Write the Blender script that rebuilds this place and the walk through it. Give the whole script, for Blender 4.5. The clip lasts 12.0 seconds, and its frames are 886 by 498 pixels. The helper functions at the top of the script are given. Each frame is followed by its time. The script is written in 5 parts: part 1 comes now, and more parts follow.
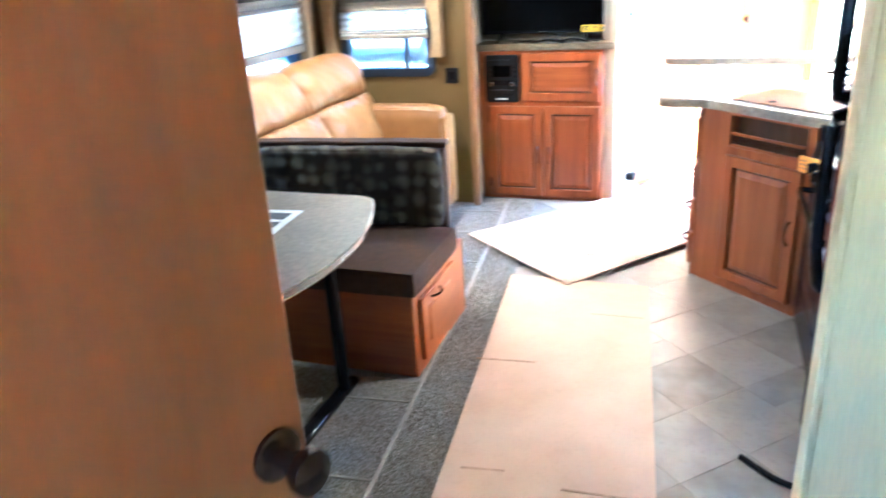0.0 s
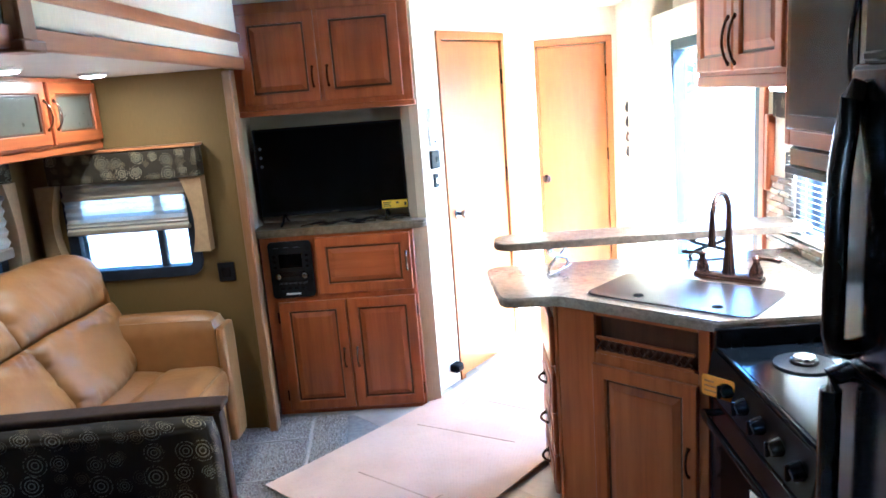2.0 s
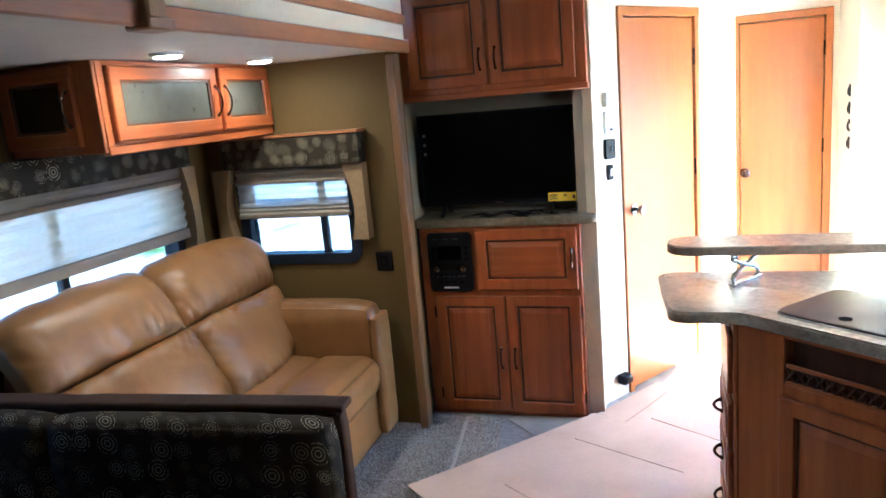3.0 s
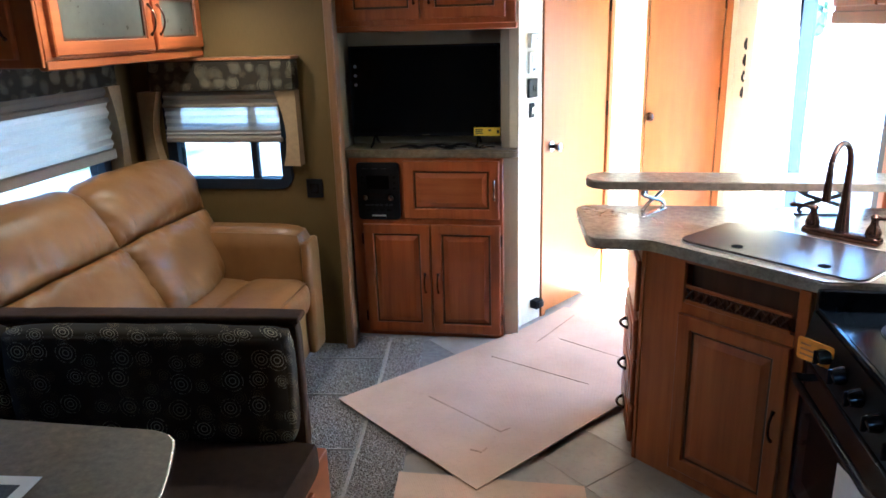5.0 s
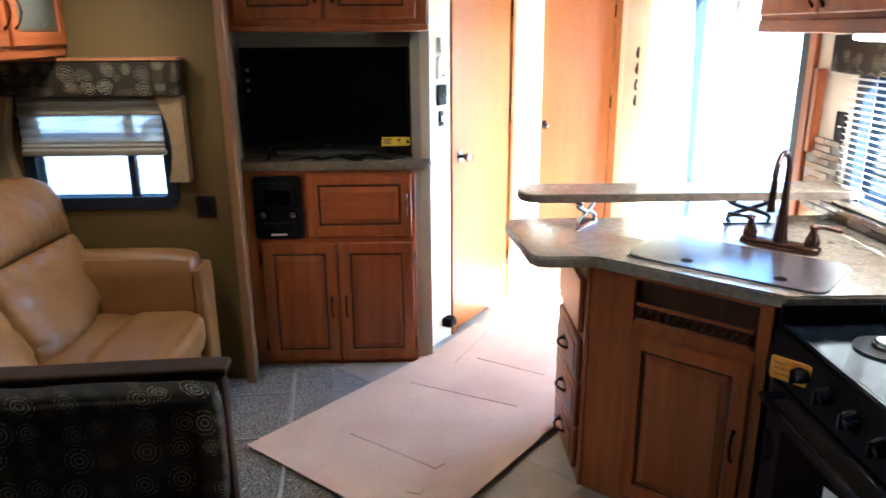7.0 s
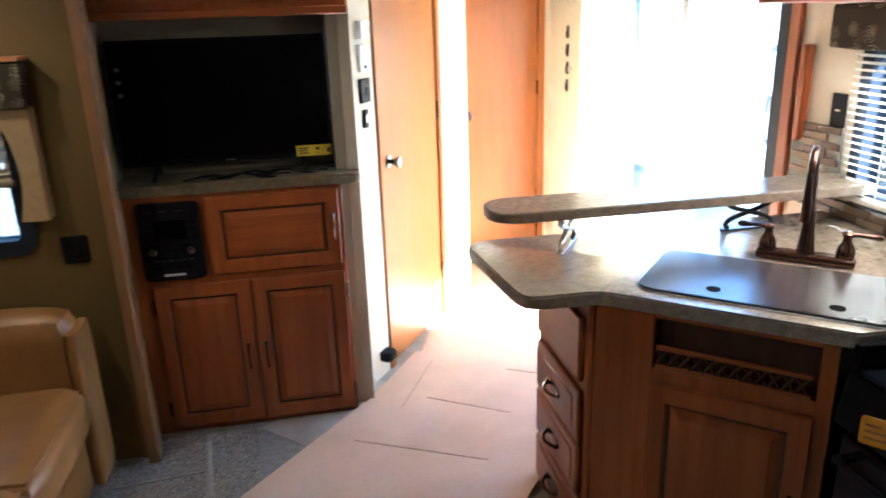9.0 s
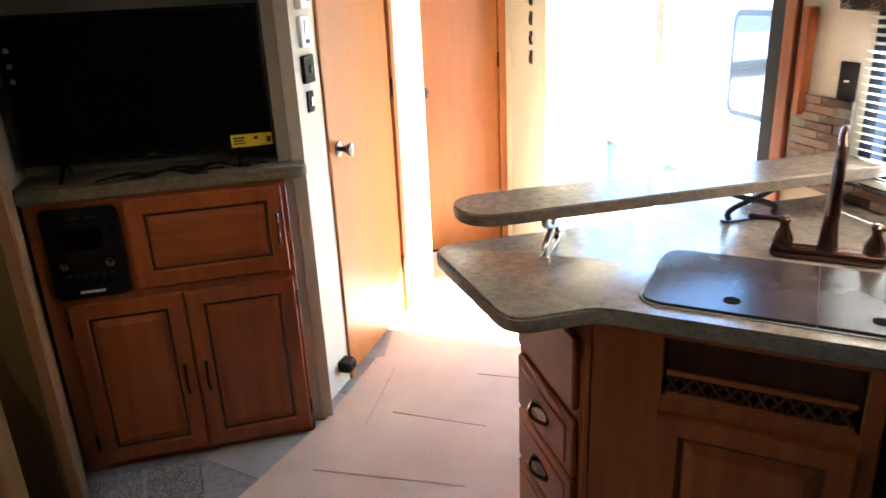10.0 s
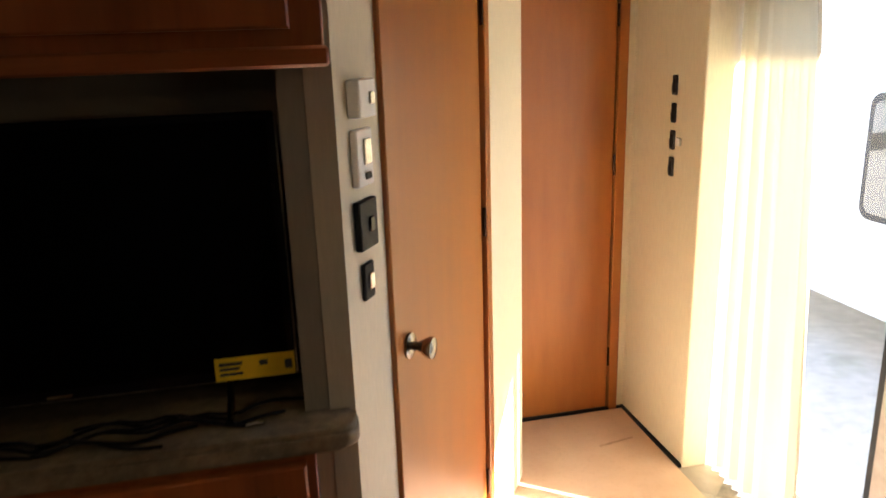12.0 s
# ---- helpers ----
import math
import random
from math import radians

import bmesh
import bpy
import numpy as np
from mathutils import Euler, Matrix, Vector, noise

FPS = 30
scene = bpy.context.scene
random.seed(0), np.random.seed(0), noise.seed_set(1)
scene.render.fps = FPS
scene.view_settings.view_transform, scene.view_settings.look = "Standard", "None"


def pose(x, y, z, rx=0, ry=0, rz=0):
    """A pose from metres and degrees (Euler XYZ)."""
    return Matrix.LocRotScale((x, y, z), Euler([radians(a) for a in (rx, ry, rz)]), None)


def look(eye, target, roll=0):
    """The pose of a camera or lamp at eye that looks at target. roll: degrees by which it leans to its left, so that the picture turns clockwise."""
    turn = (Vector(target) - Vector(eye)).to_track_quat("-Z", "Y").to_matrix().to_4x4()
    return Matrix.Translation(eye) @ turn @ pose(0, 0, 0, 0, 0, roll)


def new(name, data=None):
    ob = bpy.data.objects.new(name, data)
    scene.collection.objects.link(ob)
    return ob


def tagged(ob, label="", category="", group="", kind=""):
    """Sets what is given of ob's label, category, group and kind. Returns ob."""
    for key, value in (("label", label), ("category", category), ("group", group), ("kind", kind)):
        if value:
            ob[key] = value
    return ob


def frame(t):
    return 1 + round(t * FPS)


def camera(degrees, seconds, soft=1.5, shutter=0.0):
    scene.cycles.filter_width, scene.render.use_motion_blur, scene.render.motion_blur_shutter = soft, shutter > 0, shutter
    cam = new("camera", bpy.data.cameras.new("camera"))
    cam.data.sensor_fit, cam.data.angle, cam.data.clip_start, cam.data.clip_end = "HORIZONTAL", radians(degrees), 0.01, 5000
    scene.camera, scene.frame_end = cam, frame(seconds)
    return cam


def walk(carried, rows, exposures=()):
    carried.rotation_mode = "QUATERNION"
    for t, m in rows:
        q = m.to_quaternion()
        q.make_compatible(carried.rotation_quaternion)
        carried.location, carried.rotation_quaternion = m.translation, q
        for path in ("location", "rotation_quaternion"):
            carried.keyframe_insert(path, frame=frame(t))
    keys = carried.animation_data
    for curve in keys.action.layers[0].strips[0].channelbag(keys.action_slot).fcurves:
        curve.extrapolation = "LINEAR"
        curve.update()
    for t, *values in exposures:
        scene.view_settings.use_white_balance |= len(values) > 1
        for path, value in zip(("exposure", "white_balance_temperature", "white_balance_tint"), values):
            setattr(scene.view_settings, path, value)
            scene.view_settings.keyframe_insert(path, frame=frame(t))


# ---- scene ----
cam = camera(62.6, 12.0, soft=1.6, shutter=0.3)
PATH = [
    (0, (1.4, 1.708, 1.65), (0.751, 3.446, 0.903), -3.6),
    (0.5, (1.262, 1.927, 1.702), (1.052, 3.779, 0.977), -3.7),
    (1, (1.243, 2.256, 1.756), (0.946, 4.149, 1.182), -8.0),
    (1.5, (1.176, 2.517, 1.733), (0.933, 4.45, 1.279), -3.5),
    (2, (1.104, 2.727, 1.733), (1.013, 4.68, 1.312), -4.5),
    (2.5, (1.16, 2.933, 1.711), (0.741, 4.854, 1.342), -4.9),
    (2.7, (1.205, 3.016, 1.685), (0.608, 4.889, 1.313), -4.9),
    (4.3, (1.164, 2.904, 1.718), (0.616, 4.753, 1.188), -3.8),
    (4.5, (1.146, 2.833, 1.719), (0.69, 4.698, 1.158), -3.8),
    (5, (1.109, 2.799, 1.708), (0.774, 4.681, 1.118), -1.7),
    (5.5, (1.105, 2.816, 1.702), (0.665, 4.691, 1.162), -2.5),
    (6, (1.065, 2.909, 1.714), (0.581, 4.783, 1.211), -1.4),
    (6.5, (1.025, 3.026, 1.659), (0.756, 4.926, 1.096), -0.4),
    (7, (0.824, 3.051, 1.689), (0.867, 4.965, 1.11), -0.4),
    (7.2, (0.84, 3.088, 1.712), (0.943, 4.986, 1.088), -1.0),
    (8.8, (0.678, 3.572, 1.656), (0.887, 5.448, 0.995), -2.7),
    (9, (0.649, 3.684, 1.682), (0.989, 5.553, 1.057), -1.9),
    (9.5, (0.572, 3.819, 1.678), (1.117, 5.623, 1.009), 0.5),
    (10, (0.698, 4.051, 1.66), (1.148, 5.87, 0.961), -2.7),
    (10.5, (0.757, 4.36, 1.672), (0.983, 6.255, 1.073), -1.7),
    (11, (0.651, 4.728, 1.697), (1.092, 6.609, 1.179), -0.2),
    (11.5, (0.667, 5.05, 1.679), (1.052, 6.937, 1.138), -2.0),
    (12, (0.76, 5.417, 1.704), (1.162, 7.301, 1.165), -1.9),
]
EXPOSURES = [(0.0, 7.85, 4100, 4), (0.5, 7.6, 4050, 4), (1.0, 7.1, 4000, 4), (1.5, 6.7, 4000, 4), (2.5, 5.95, 4250, 5), (4.3, 5.5, 4350, 5), (6.0, 5.45, 4450, 6), (7.0, 5.4, 4500, 6), (9.0, 5.0, 4800, 6), (10.5, 4.35, 5300, 10), (12.0, 3.25, 6300, 15)]
walk(cam, [(t, look(eye, target, roll)) for t, eye, target, roll in PATH], EXPOSURES)

# ---- daylight: a high sun from the entry side and a clear sky ----
SUN_DIR = Vector((-1.0, 0.74, -1.30)).normalized()
world = bpy.data.worlds.new("sky")
scene.world = world
world.use_nodes = True
wn = world.node_tree
sky = wn.nodes.new("ShaderNodeTexSky")
sky.sky_type, sky.sun_disc = "NISHITA", False
sky.sun_elevation = math.asin(-SUN_DIR.z)
sky.sun_rotation = math.atan2(-SUN_DIR.x, -SUN_DIR.y)
wn.links.new(sky.outputs[0], wn.nodes["Background"].inputs[0])
wn.nodes["Background"].inputs[1].default_value = 0.11
sun_data = bpy.data.lights.new("sun", "SUN")
sun_data.energy, sun_data.angle, sun_data.color = 5.0, radians(0.53), (1.0, 0.95, 0.87)
sun = new("sun", sun_data)
sun.matrix_basis = look((0, 0, 0), SUN_DIR)


# ---- materials ----
class Mat:
    """A small builder of node materials."""

    def __init__(self, name, rough=0.5, metal=0.0, spec=0.5):
        self.m = bpy.data.materials.new(name)
        self.m.use_nodes = True
        self.t = self.m.node_tree
        self.b = self.t.nodes["Principled BSDF"]
        self.b.inputs["Roughness"].default_value = rough
        self.b.inputs["Metallic"].default_value = metal
        self.b.inputs["Specular IOR Level"].default_value = spec
        self.co = self.t.nodes.new("ShaderNodeTexCoord").outputs["Object"]

    def node(self, kind, **inputs):
        n = self.t.nodes.new(kind)
        for k, v in inputs.items():
            key = int(k[1:]) if k[0] == "i" and k[1:].isdigit() else k.replace("_", " ")
            if hasattr(v, "is_output"):
                self.t.links.new(v, n.inputs[key])
            else:
                n.inputs[key].default_value = v
        return n

    def map(self, scale=(1, 1, 1), rot=(0, 0, 0)):
        return self.node("ShaderNodeMapping", Vector=self.co, Scale=scale, Rotation=rot).outputs[0]

    def noise(self, scale, detail=4, rough=0.55, stretch=(1, 1, 1)):
        return self.node("ShaderNodeTexNoise", Vector=self.map(stretch), Scale=scale, Detail=detail, Roughness=rough).outputs[0]

    def ramp(self, fac, stops):
        n = self.t.nodes.new("ShaderNodeValToRGB")
        e = n.color_ramp.elements
        while len(e) < len(stops):
            e.new(0.5)
        for el, (p, c) in zip(e, stops):
            el.position, el.color = p, (*c, 1)
        self.t.links.new(fac, n.inputs[0])
        return n.outputs[0]

    def mix(self, fac, a, b, blend="MIX"):
        n = self.t.nodes.new("ShaderNodeMix")
        n.data_type, n.blend_type = "RGBA", blend
        for sock, v in ((n.inputs[0], fac), (n.inputs[6], a), (n.inputs[7], b)):
            if hasattr(v, "is_output"):
                self.t.links.new(v, sock)
            else:
                sock.default_value = v if isinstance(v, (int, float)) else (*v, 1)
        return n.outputs[2]

    def math(self, op, a, b=0.0):
        n = self.t.nodes.new("ShaderNodeMath")
        n.operation = op
        for sock, v in ((n.inputs[0], a), (n.inputs[1], b)):
            if hasattr(v, "is_output"):
                self.t.links.new(v, sock)
            else:
                sock.default_value = v
        return n.outputs[0]

    def random(self):
        return self.t.nodes.new("ShaderNodeObjectInfo").outputs["Random"]

    def color(self, c):
        if hasattr(c, "is_output"):
            self.t.links.new(c, self.b.inputs["Base Color"])
        else:
            self.b.inputs["Base Color"].default_value = (*c, 1)
        return self

    def rough(self, fac, lo, hi):
        n = self.node("ShaderNodeMapRange", Value=fac, To_Min=lo, To_Max=hi)
        self.t.links.new(n.outputs[0], self.b.inputs["Roughness"])
        return self

    def bump(self, h, strength=0.2, dist=0.002):
        n = self.node("ShaderNodeBump", Height=h, Strength=strength, Distance=dist)
        self.t.links.new(n.outputs[0], self.b.inputs["Normal"])
        return self


def wood(name, dark, mid, light, stretch=(1, 1, 0.06), rough=(0.28, 0.42), scale=26):
    m = Mat(name)
    g = m.noise(scale, 6, 0.62, stretch)
    big = m.noise(2.2, 3, 0.5, (1, 1, 0.3))
    c = m.ramp(g, [(0.3, dark), (0.5, mid), (0.72, light)])
    c = m.mix(m.node("ShaderNodeMapRange", Value=big, From_Min=0.3, From_Max=0.7, To_Min=0.0, To_Max=0.45).outputs[0], c, dark, "MULTIPLY")
    vary = m.node("ShaderNodeMapRange", Value=m.random(), To_Min=0.0, To_Max=0.16).outputs[0]
    c = m.mix(vary, c, (0.25, 0.1, 0.04))
    m.color(c).rough(g, *rough).bump(g, 0.12, 0.001)
    return m.m


def plain(name, c, rough=0.5, metal=0.0, scale=14, vary=0.12, bump=0.08, spec=0.5):
    m = Mat(name, rough, metal, spec)
    n = m.noise(scale, 5)
    fine = m.noise(scale * 14, 3)
    dark = tuple(v * (1 - vary) for v in c)
    lite = tuple(min(1, v * (1 + vary)) for v in c)
    m.color(m.ramp(n, [(0.3, dark), (0.7, lite)])).rough(n, max(0.03, rough - 0.07), min(1, rough + 0.07))
    if bump:
        m.bump(fine, bump, 0.001)
    return m.m


def fabric_rings(name, axis="x"):
    """Brown upholstery printed with separate rings: a dotted outer ring, two inner ones and a pale dot."""
    m = Mat(name, 0.85, 0, 0.2)
    weave = m.noise(420, 2)
    col = m.ramp(m.noise(5, 3), [(0.3, (0.018, 0.0130, 0.0075)), (0.7, (0.031, 0.0225, 0.0130))])
    sep = m.node("ShaderNodeSeparateXYZ", Vector=m.co)
    along, out = sep.outputs[0 if axis == "x" else 1], m.math("MULTIPLY", sep.outputs[1 if axis == "x" else 0], 0.7)
    flat = m.node("ShaderNodeCombineXYZ", X=m.math("ADD", along, out), Y=m.math("ADD", sep.outputs[2], out)).outputs[0]
    for scale, seed, spare, tint in ((12.0, 0.0, 0.05, (0.40, 0.34, 0.21)), (17.0, 3.7, 0.45, (0.20, 0.15, 0.075))):
        mp = m.node("ShaderNodeMapping", Vector=flat, Location=(seed, seed * 1.7, 0)).outputs[0]
        v = m.t.nodes.new("ShaderNodeTexVoronoi")
        v.voronoi_dimensions = "2D"
        v.inputs["Scale"].default_value, v.inputs["Randomness"].default_value = scale, 0.5
        m.t.links.new(mp, v.inputs["Vector"])
        d = v.outputs["Distance"]
        cell = m.node("ShaderNodeSeparateColor", Color=v.outputs["Color"])
        size = m.node("ShaderNodeMapRange", Value=cell.outputs[2], To_Min=0.62, To_Max=1.0).outputs[0]
        r = m.math("DIVIDE", d, size)

        def band(centre, half):
            return m.math("LESS_THAN", m.math("ABSOLUTE", m.math("SUBTRACT", r, centre)), half)
        dots = m.math("GREATER_THAN", m.noise(190, 1), 0.5)
        f = m.math("MULTIPLY", band(0.40, 0.020), dots)
        for c, h in ((0.25, 0.018), (0.12, 0.020)):
            f = m.math("MAXIMUM", f, band(c, h))
        f = m.math("MULTIPLY", f, m.math("GREATER_THAN", cell.outputs[0], spare))
        f = m.math("MULTIPLY", f, 0.85)
        tone = m.mix(cell.outputs[1], tuple(v * 0.45 for v in tint), tint)
        col = m.mix(f, col, tone)
    m.color(col).bump(weave, 0.35, 0.001)
    return m.m


def stone_laminate(name, lo=0.17, hi=0.29, tone=1.0):
    m = Mat(name, 0.3)
    a = m.noise(38, 8, 0.72)
    b = m.noise(120, 5, 0.7)
    big = m.noise(7, 4, 0.6)
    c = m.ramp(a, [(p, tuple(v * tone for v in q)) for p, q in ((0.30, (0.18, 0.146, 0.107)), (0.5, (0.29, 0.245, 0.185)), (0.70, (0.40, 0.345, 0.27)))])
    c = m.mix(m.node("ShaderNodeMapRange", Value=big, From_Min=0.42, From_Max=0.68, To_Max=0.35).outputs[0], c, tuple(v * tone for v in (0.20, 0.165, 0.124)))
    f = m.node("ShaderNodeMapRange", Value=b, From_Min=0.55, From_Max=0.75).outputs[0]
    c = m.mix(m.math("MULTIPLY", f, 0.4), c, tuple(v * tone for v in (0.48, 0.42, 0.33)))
    # a tone below 1 is the shaded copy: darker, warmer, less glossy
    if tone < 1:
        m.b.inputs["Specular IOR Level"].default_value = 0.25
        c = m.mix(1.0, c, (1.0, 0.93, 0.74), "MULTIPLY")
    m.color(c).rough(a, lo, hi).bump(b, 0.03, 0.0005)
    return m.m


def leather(name):
    m = Mat(name, 0.36)
    n = m.noise(6, 4)
    cell = m.t.nodes.new("ShaderNodeTexVoronoi")
    cell.inputs["Scale"].default_value = 260
    m.t.links.new(m.co, cell.inputs["Vector"])
    crease = m.noise(22, 4, 0.6, (1, 1.6, 0.7))
    c = m.ramp(n, [(0.3, (0.200, 0.088, 0.0205)), (0.7, (0.275, 0.130, 0.034))])
    m.color(c).rough(n, 0.30, 0.43)
    h = m.math("ADD", m.math("MULTIPLY", cell.outputs["Distance"], 0.25), crease)
    m.bump(h, 0.35, 0.004)
    return m.m


def cardboard(name):
    m = Mat(name, 0.82, 0, 0.2)
    flute = m.t.nodes.new("ShaderNodeTexWave")
    flute.inputs["Scale"].default_value, flute.inputs["Distortion"].default_value = 48, 0.4
    m.t.links.new(m.co, flute.inputs["Vector"])
    n = m.noise(3.2, 5)
    f = m.noise(60, 4)
    c = m.ramp(n, [(0.25, (0.54, 0.365, 0.243)), (0.75, (0.67, 0.48, 0.34))])
    c = m.mix(m.node("ShaderNodeMapRange", Value=f, From_Min=0.55, From_Max=0.75, To_Max=0.16).outputs[0], c, (0.30, 0.19, 0.11))
    c = m.mix(m.math("MULTIPLY", flute.outputs["Fac"], 0.07), c, (0.3, 0.2, 0.12))
    m.color(c).bump(m.math("ADD", n, m.math("MULTIPLY", flute.outputs["Fac"], 0.12)), 0.5, 0.006)
    return m.m


def carpet_mat(name):
    m = Mat(name, 0.95, 0, 0.1)
    n = m.noise(95, 4, 0.85)
    p = m.noise(4, 4)
    c = m.ramp(n, [(0.36, (0.10, 0.087, 0.074)), (0.5, (0.28, 0.245, 0.205)), (0.64, (0.52, 0.47, 0.41))])
    c = m.mix(m.math("MULTIPLY", p, 0.3), c, (0.13, 0.115, 0.10))
    m.color(c).bump(n, 1.0, 0.012)
    m.b.inputs["Sheen Weight"].default_value = 0.3
    return m.m


def tile_mat(name):
    m = Mat(name, 0.35)
    a = m.noise(5, 7, 0.65)
    b = m.noise(40, 5, 0.6)
    c = m.ramp(a, [(0.25, (0.12, 0.098, 0.074)), (0.5, (0.255, 0.22, 0.172)), (0.75, (0.42, 0.375, 0.31))])
    c = m.mix(m.node("ShaderNodeMapRange", Value=m.random(), To_Min=0.0, To_Max=0.65).outputs[0], c, (0.44, 0.39, 0.315))
    c = m.mix(m.node("ShaderNodeMapRange", Value=b, From_Min=0.5, From_Max=0.8, To_Max=0.4).outputs[0], c, (0.12, 0.105, 0.09))
    m.color(c).rough(b, 0.28, 0.45).bump(a, 0.2, 0.002)
    return m.m


def thin_cloth(name, c, through_c, share):
    """A fabric that lets part of the daylight through."""
    m = Mat(name, 0.9, 0, 0.1)
    n = m.noise(300, 2)
    m.color(m.ramp(n, [(0.3, tuple(v * 0.9 for v in c)), (0.7, c)])).bump(n, 0.2, 0.0006)
    tr = m.node("ShaderNodeBsdfTranslucent", Color=(*through_c, 1))
    mx = m.node("ShaderNodeMixShader", i0=share, i1=m.b.outputs[0], i2=tr.outputs[0])
    m.t.links.new(mx.outputs[0], m.t.nodes["Material Output"].inputs[0])
    return m.m


def sheer_cloth(name, c, share, gap):
    """A thin fabric: part of the view comes straight through, part is scattered."""
    m = Mat(name, 0.9, 0, 0.1)
    n = m.noise(240, 2, 0.5, (0.2, 0.2, 1))
    m.color(m.ramp(n, [(0.3, tuple(v * 0.88 for v in c)), (0.7, c)]))
    tr = m.node("ShaderNodeBsdfTranslucent", Color=(*c, 1))
    mx = m.node("ShaderNodeMixShader", i0=share, i1=m.b.outputs[0], i2=tr.outputs[0])
    hole = m.node("ShaderNodeBsdfTransparent", Color=(0.95, 0.94, 0.9, 1))
    out = m.node("ShaderNodeMixShader", i0=gap, i1=mx.outputs[0], i2=hole.outputs[0])
    m.t.links.new(out.outputs[0], m.t.nodes["Material Output"].inputs[0])
    return m.m


def clear_glass(name, tint=(1, 1, 1), rough=0.0):
    m = Mat(name, rough)
    tr = m.node("ShaderNodeBsdfTransparent", Color=(*tint, 1))
    gl = m.node("ShaderNodeBsdfGlossy", Roughness=rough + 0.01)
    lw = m.node("ShaderNodeLayerWeight", Blend=0.5)
    fr = m.math("ADD", m.math("MULTIPLY", m.math("POWER", lw.outputs["Facing"], 4.0), 0.6), 0.03)
    mx = m.node("ShaderNodeMixShader", i0=fr, i1=tr.outputs[0], i2=gl.outputs[0])
    m.t.links.new(mx.outputs[0], m.t.nodes["Material Output"].inputs[0])
    return m.m


def glow(name, c, strength):
    m = Mat(name)
    m.color((0.9, 0.9, 0.9))
    m.b.inputs["Emission Color"].default_value = (*c, 1)
    m.b.inputs["Emission Strength"].default_value = strength
    return m.m


def wallpaper(name, c, vary=0.1):
    m = Mat(name, 0.7, 0, 0.25)
    n = m.noise(180, 3, 0.6, (1, 1, 0.12))
    big = m.noise(1.6, 3)
    a = m.ramp(n, [(0.3, tuple(v * (1 - vary) for v in c)), (0.7, c)])
    m.color(m.mix(m.math("MULTIPLY", big, 0.22), a, tuple(v * 0.82 for v in c))).bump(n, 0.12, 0.0008)
    return m.m


M_WOOD = wood("stained_cabinet_wood", (0.275, 0.066, 0.0105), (0.375, 0.100, 0.0165), (0.45, 0.135, 0.025))
M_WOOD_H = wood("stained_cabinet_wood_across", (0.275, 0.066, 0.0105), (0.375, 0.100, 0.0165), (0.45, 0.135, 0.025), (0.06, 0.06, 1))
M_GLAZE_SHADE = wood("dark_glaze_and_slot_shade", (0.045, 0.016, 0.007), (0.075, 0.027, 0.012), (0.10, 0.04, 0.018))
M_DOOR = wood("flush_door_veneer", (0.385, 0.132, 0.016), (0.425, 0.151, 0.0205), (0.46, 0.169, 0.026), (1, 1, 0.12), (0.32, 0.45), 16)
M_DOORDARK = wood("red_brown_door_veneer", (0.25, 0.066, 0.011), (0.29, 0.080, 0.0145), (0.325, 0.095, 0.019), (1, 1, 0.12), (0.30, 0.42), 16)
M_TRIM = wood("pale_oak_trim", (0.19, 0.090, 0.031), (0.25, 0.124, 0.045), (0.30, 0.155, 0.062))
M_TRIM_H = wood("pale_oak_trim_across", (0.28, 0.112, 0.036), (0.36, 0.152, 0.052), (0.43, 0.195, 0.074), (1, 0.06, 1))
M_CREAM = wallpaper("cream_wallboard", (0.74, 0.67, 0.50))
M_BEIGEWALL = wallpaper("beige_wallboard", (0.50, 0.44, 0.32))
M_PARTITION = wallpaper("pale_green_cream_wallboard", (0.74, 0.58, 0.29))
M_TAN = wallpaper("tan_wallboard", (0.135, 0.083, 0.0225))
# beige wallboard toned down: the television nook's shade is in the colour
M_BEIGESHADE = wallpaper("shaded_beige_wallboard", (0.29, 0.26, 0.195))
M_CEIL = plain("ceiling_panel", (0.56, 0.525, 0.455), 0.7, 0, 6, 0.04, 0.1)
M_LAMINATE = stone_laminate("stone_print_laminate")
# worktop print darkened for the dim tops, their shade mixed into the colour
M_LAMINATE_SHADE = stone_laminate("satin_shaded_stone_laminate", 0.42, 0.55, 0.6)
M_EDGE = plain("laminate_edge", (0.20, 0.155, 0.115), 0.35, 0, 40, 0.3)
M_LEATHER = leather("tan_leather")
M_RINGS = fabric_rings("ring_print_fabric")
M_RINGS_Y = fabric_rings("ring_print_fabric_side", "y")
M_BROWN = plain("brown_bench_cloth", (0.055, 0.029, 0.0165), 0.8, 0, 30, 0.18, 0.4, 0.15)
M_CARD = cardboard("corrugated_cardboard")
M_CARPET = carpet_mat("pile_carpet")
M_SEAM = plain("carpet_seam", (0.37, 0.325, 0.27), 0.95, 0, 60, 0.2, 0.5)
M_TILE = tile_mat("slate_print_tile")
M_GROUT = plain("floor_grout", (0.22, 0.20, 0.17), 0.7, 0, 30, 0.25, 0.3)
M_BLACK = plain("black_gloss_enamel", (0.007, 0.007, 0.009), 0.16, 0, 20, 0.2, 0.02, 0.24)
M_BLACKMATT = plain("black_textured_plastic", (0.008, 0.008, 0.009), 0.42, 0, 60, 0.25, 0.2, 0.14)
M_SCREEN = plain("dark_screen", (0.002, 0.002, 0.0023), 0.2, 0, 5, 0.1, 0.0, 0.05)
M_COOKTOP = plain("cooktop_enamel", (0.006, 0.008, 0.012), 0.10, 0, 20, 0.2, 0.0, 0.13)
M_STEEL = plain("brushed_steel", (0.55, 0.54, 0.52), 0.25, 1.0, 40, 0.1, 0.05)
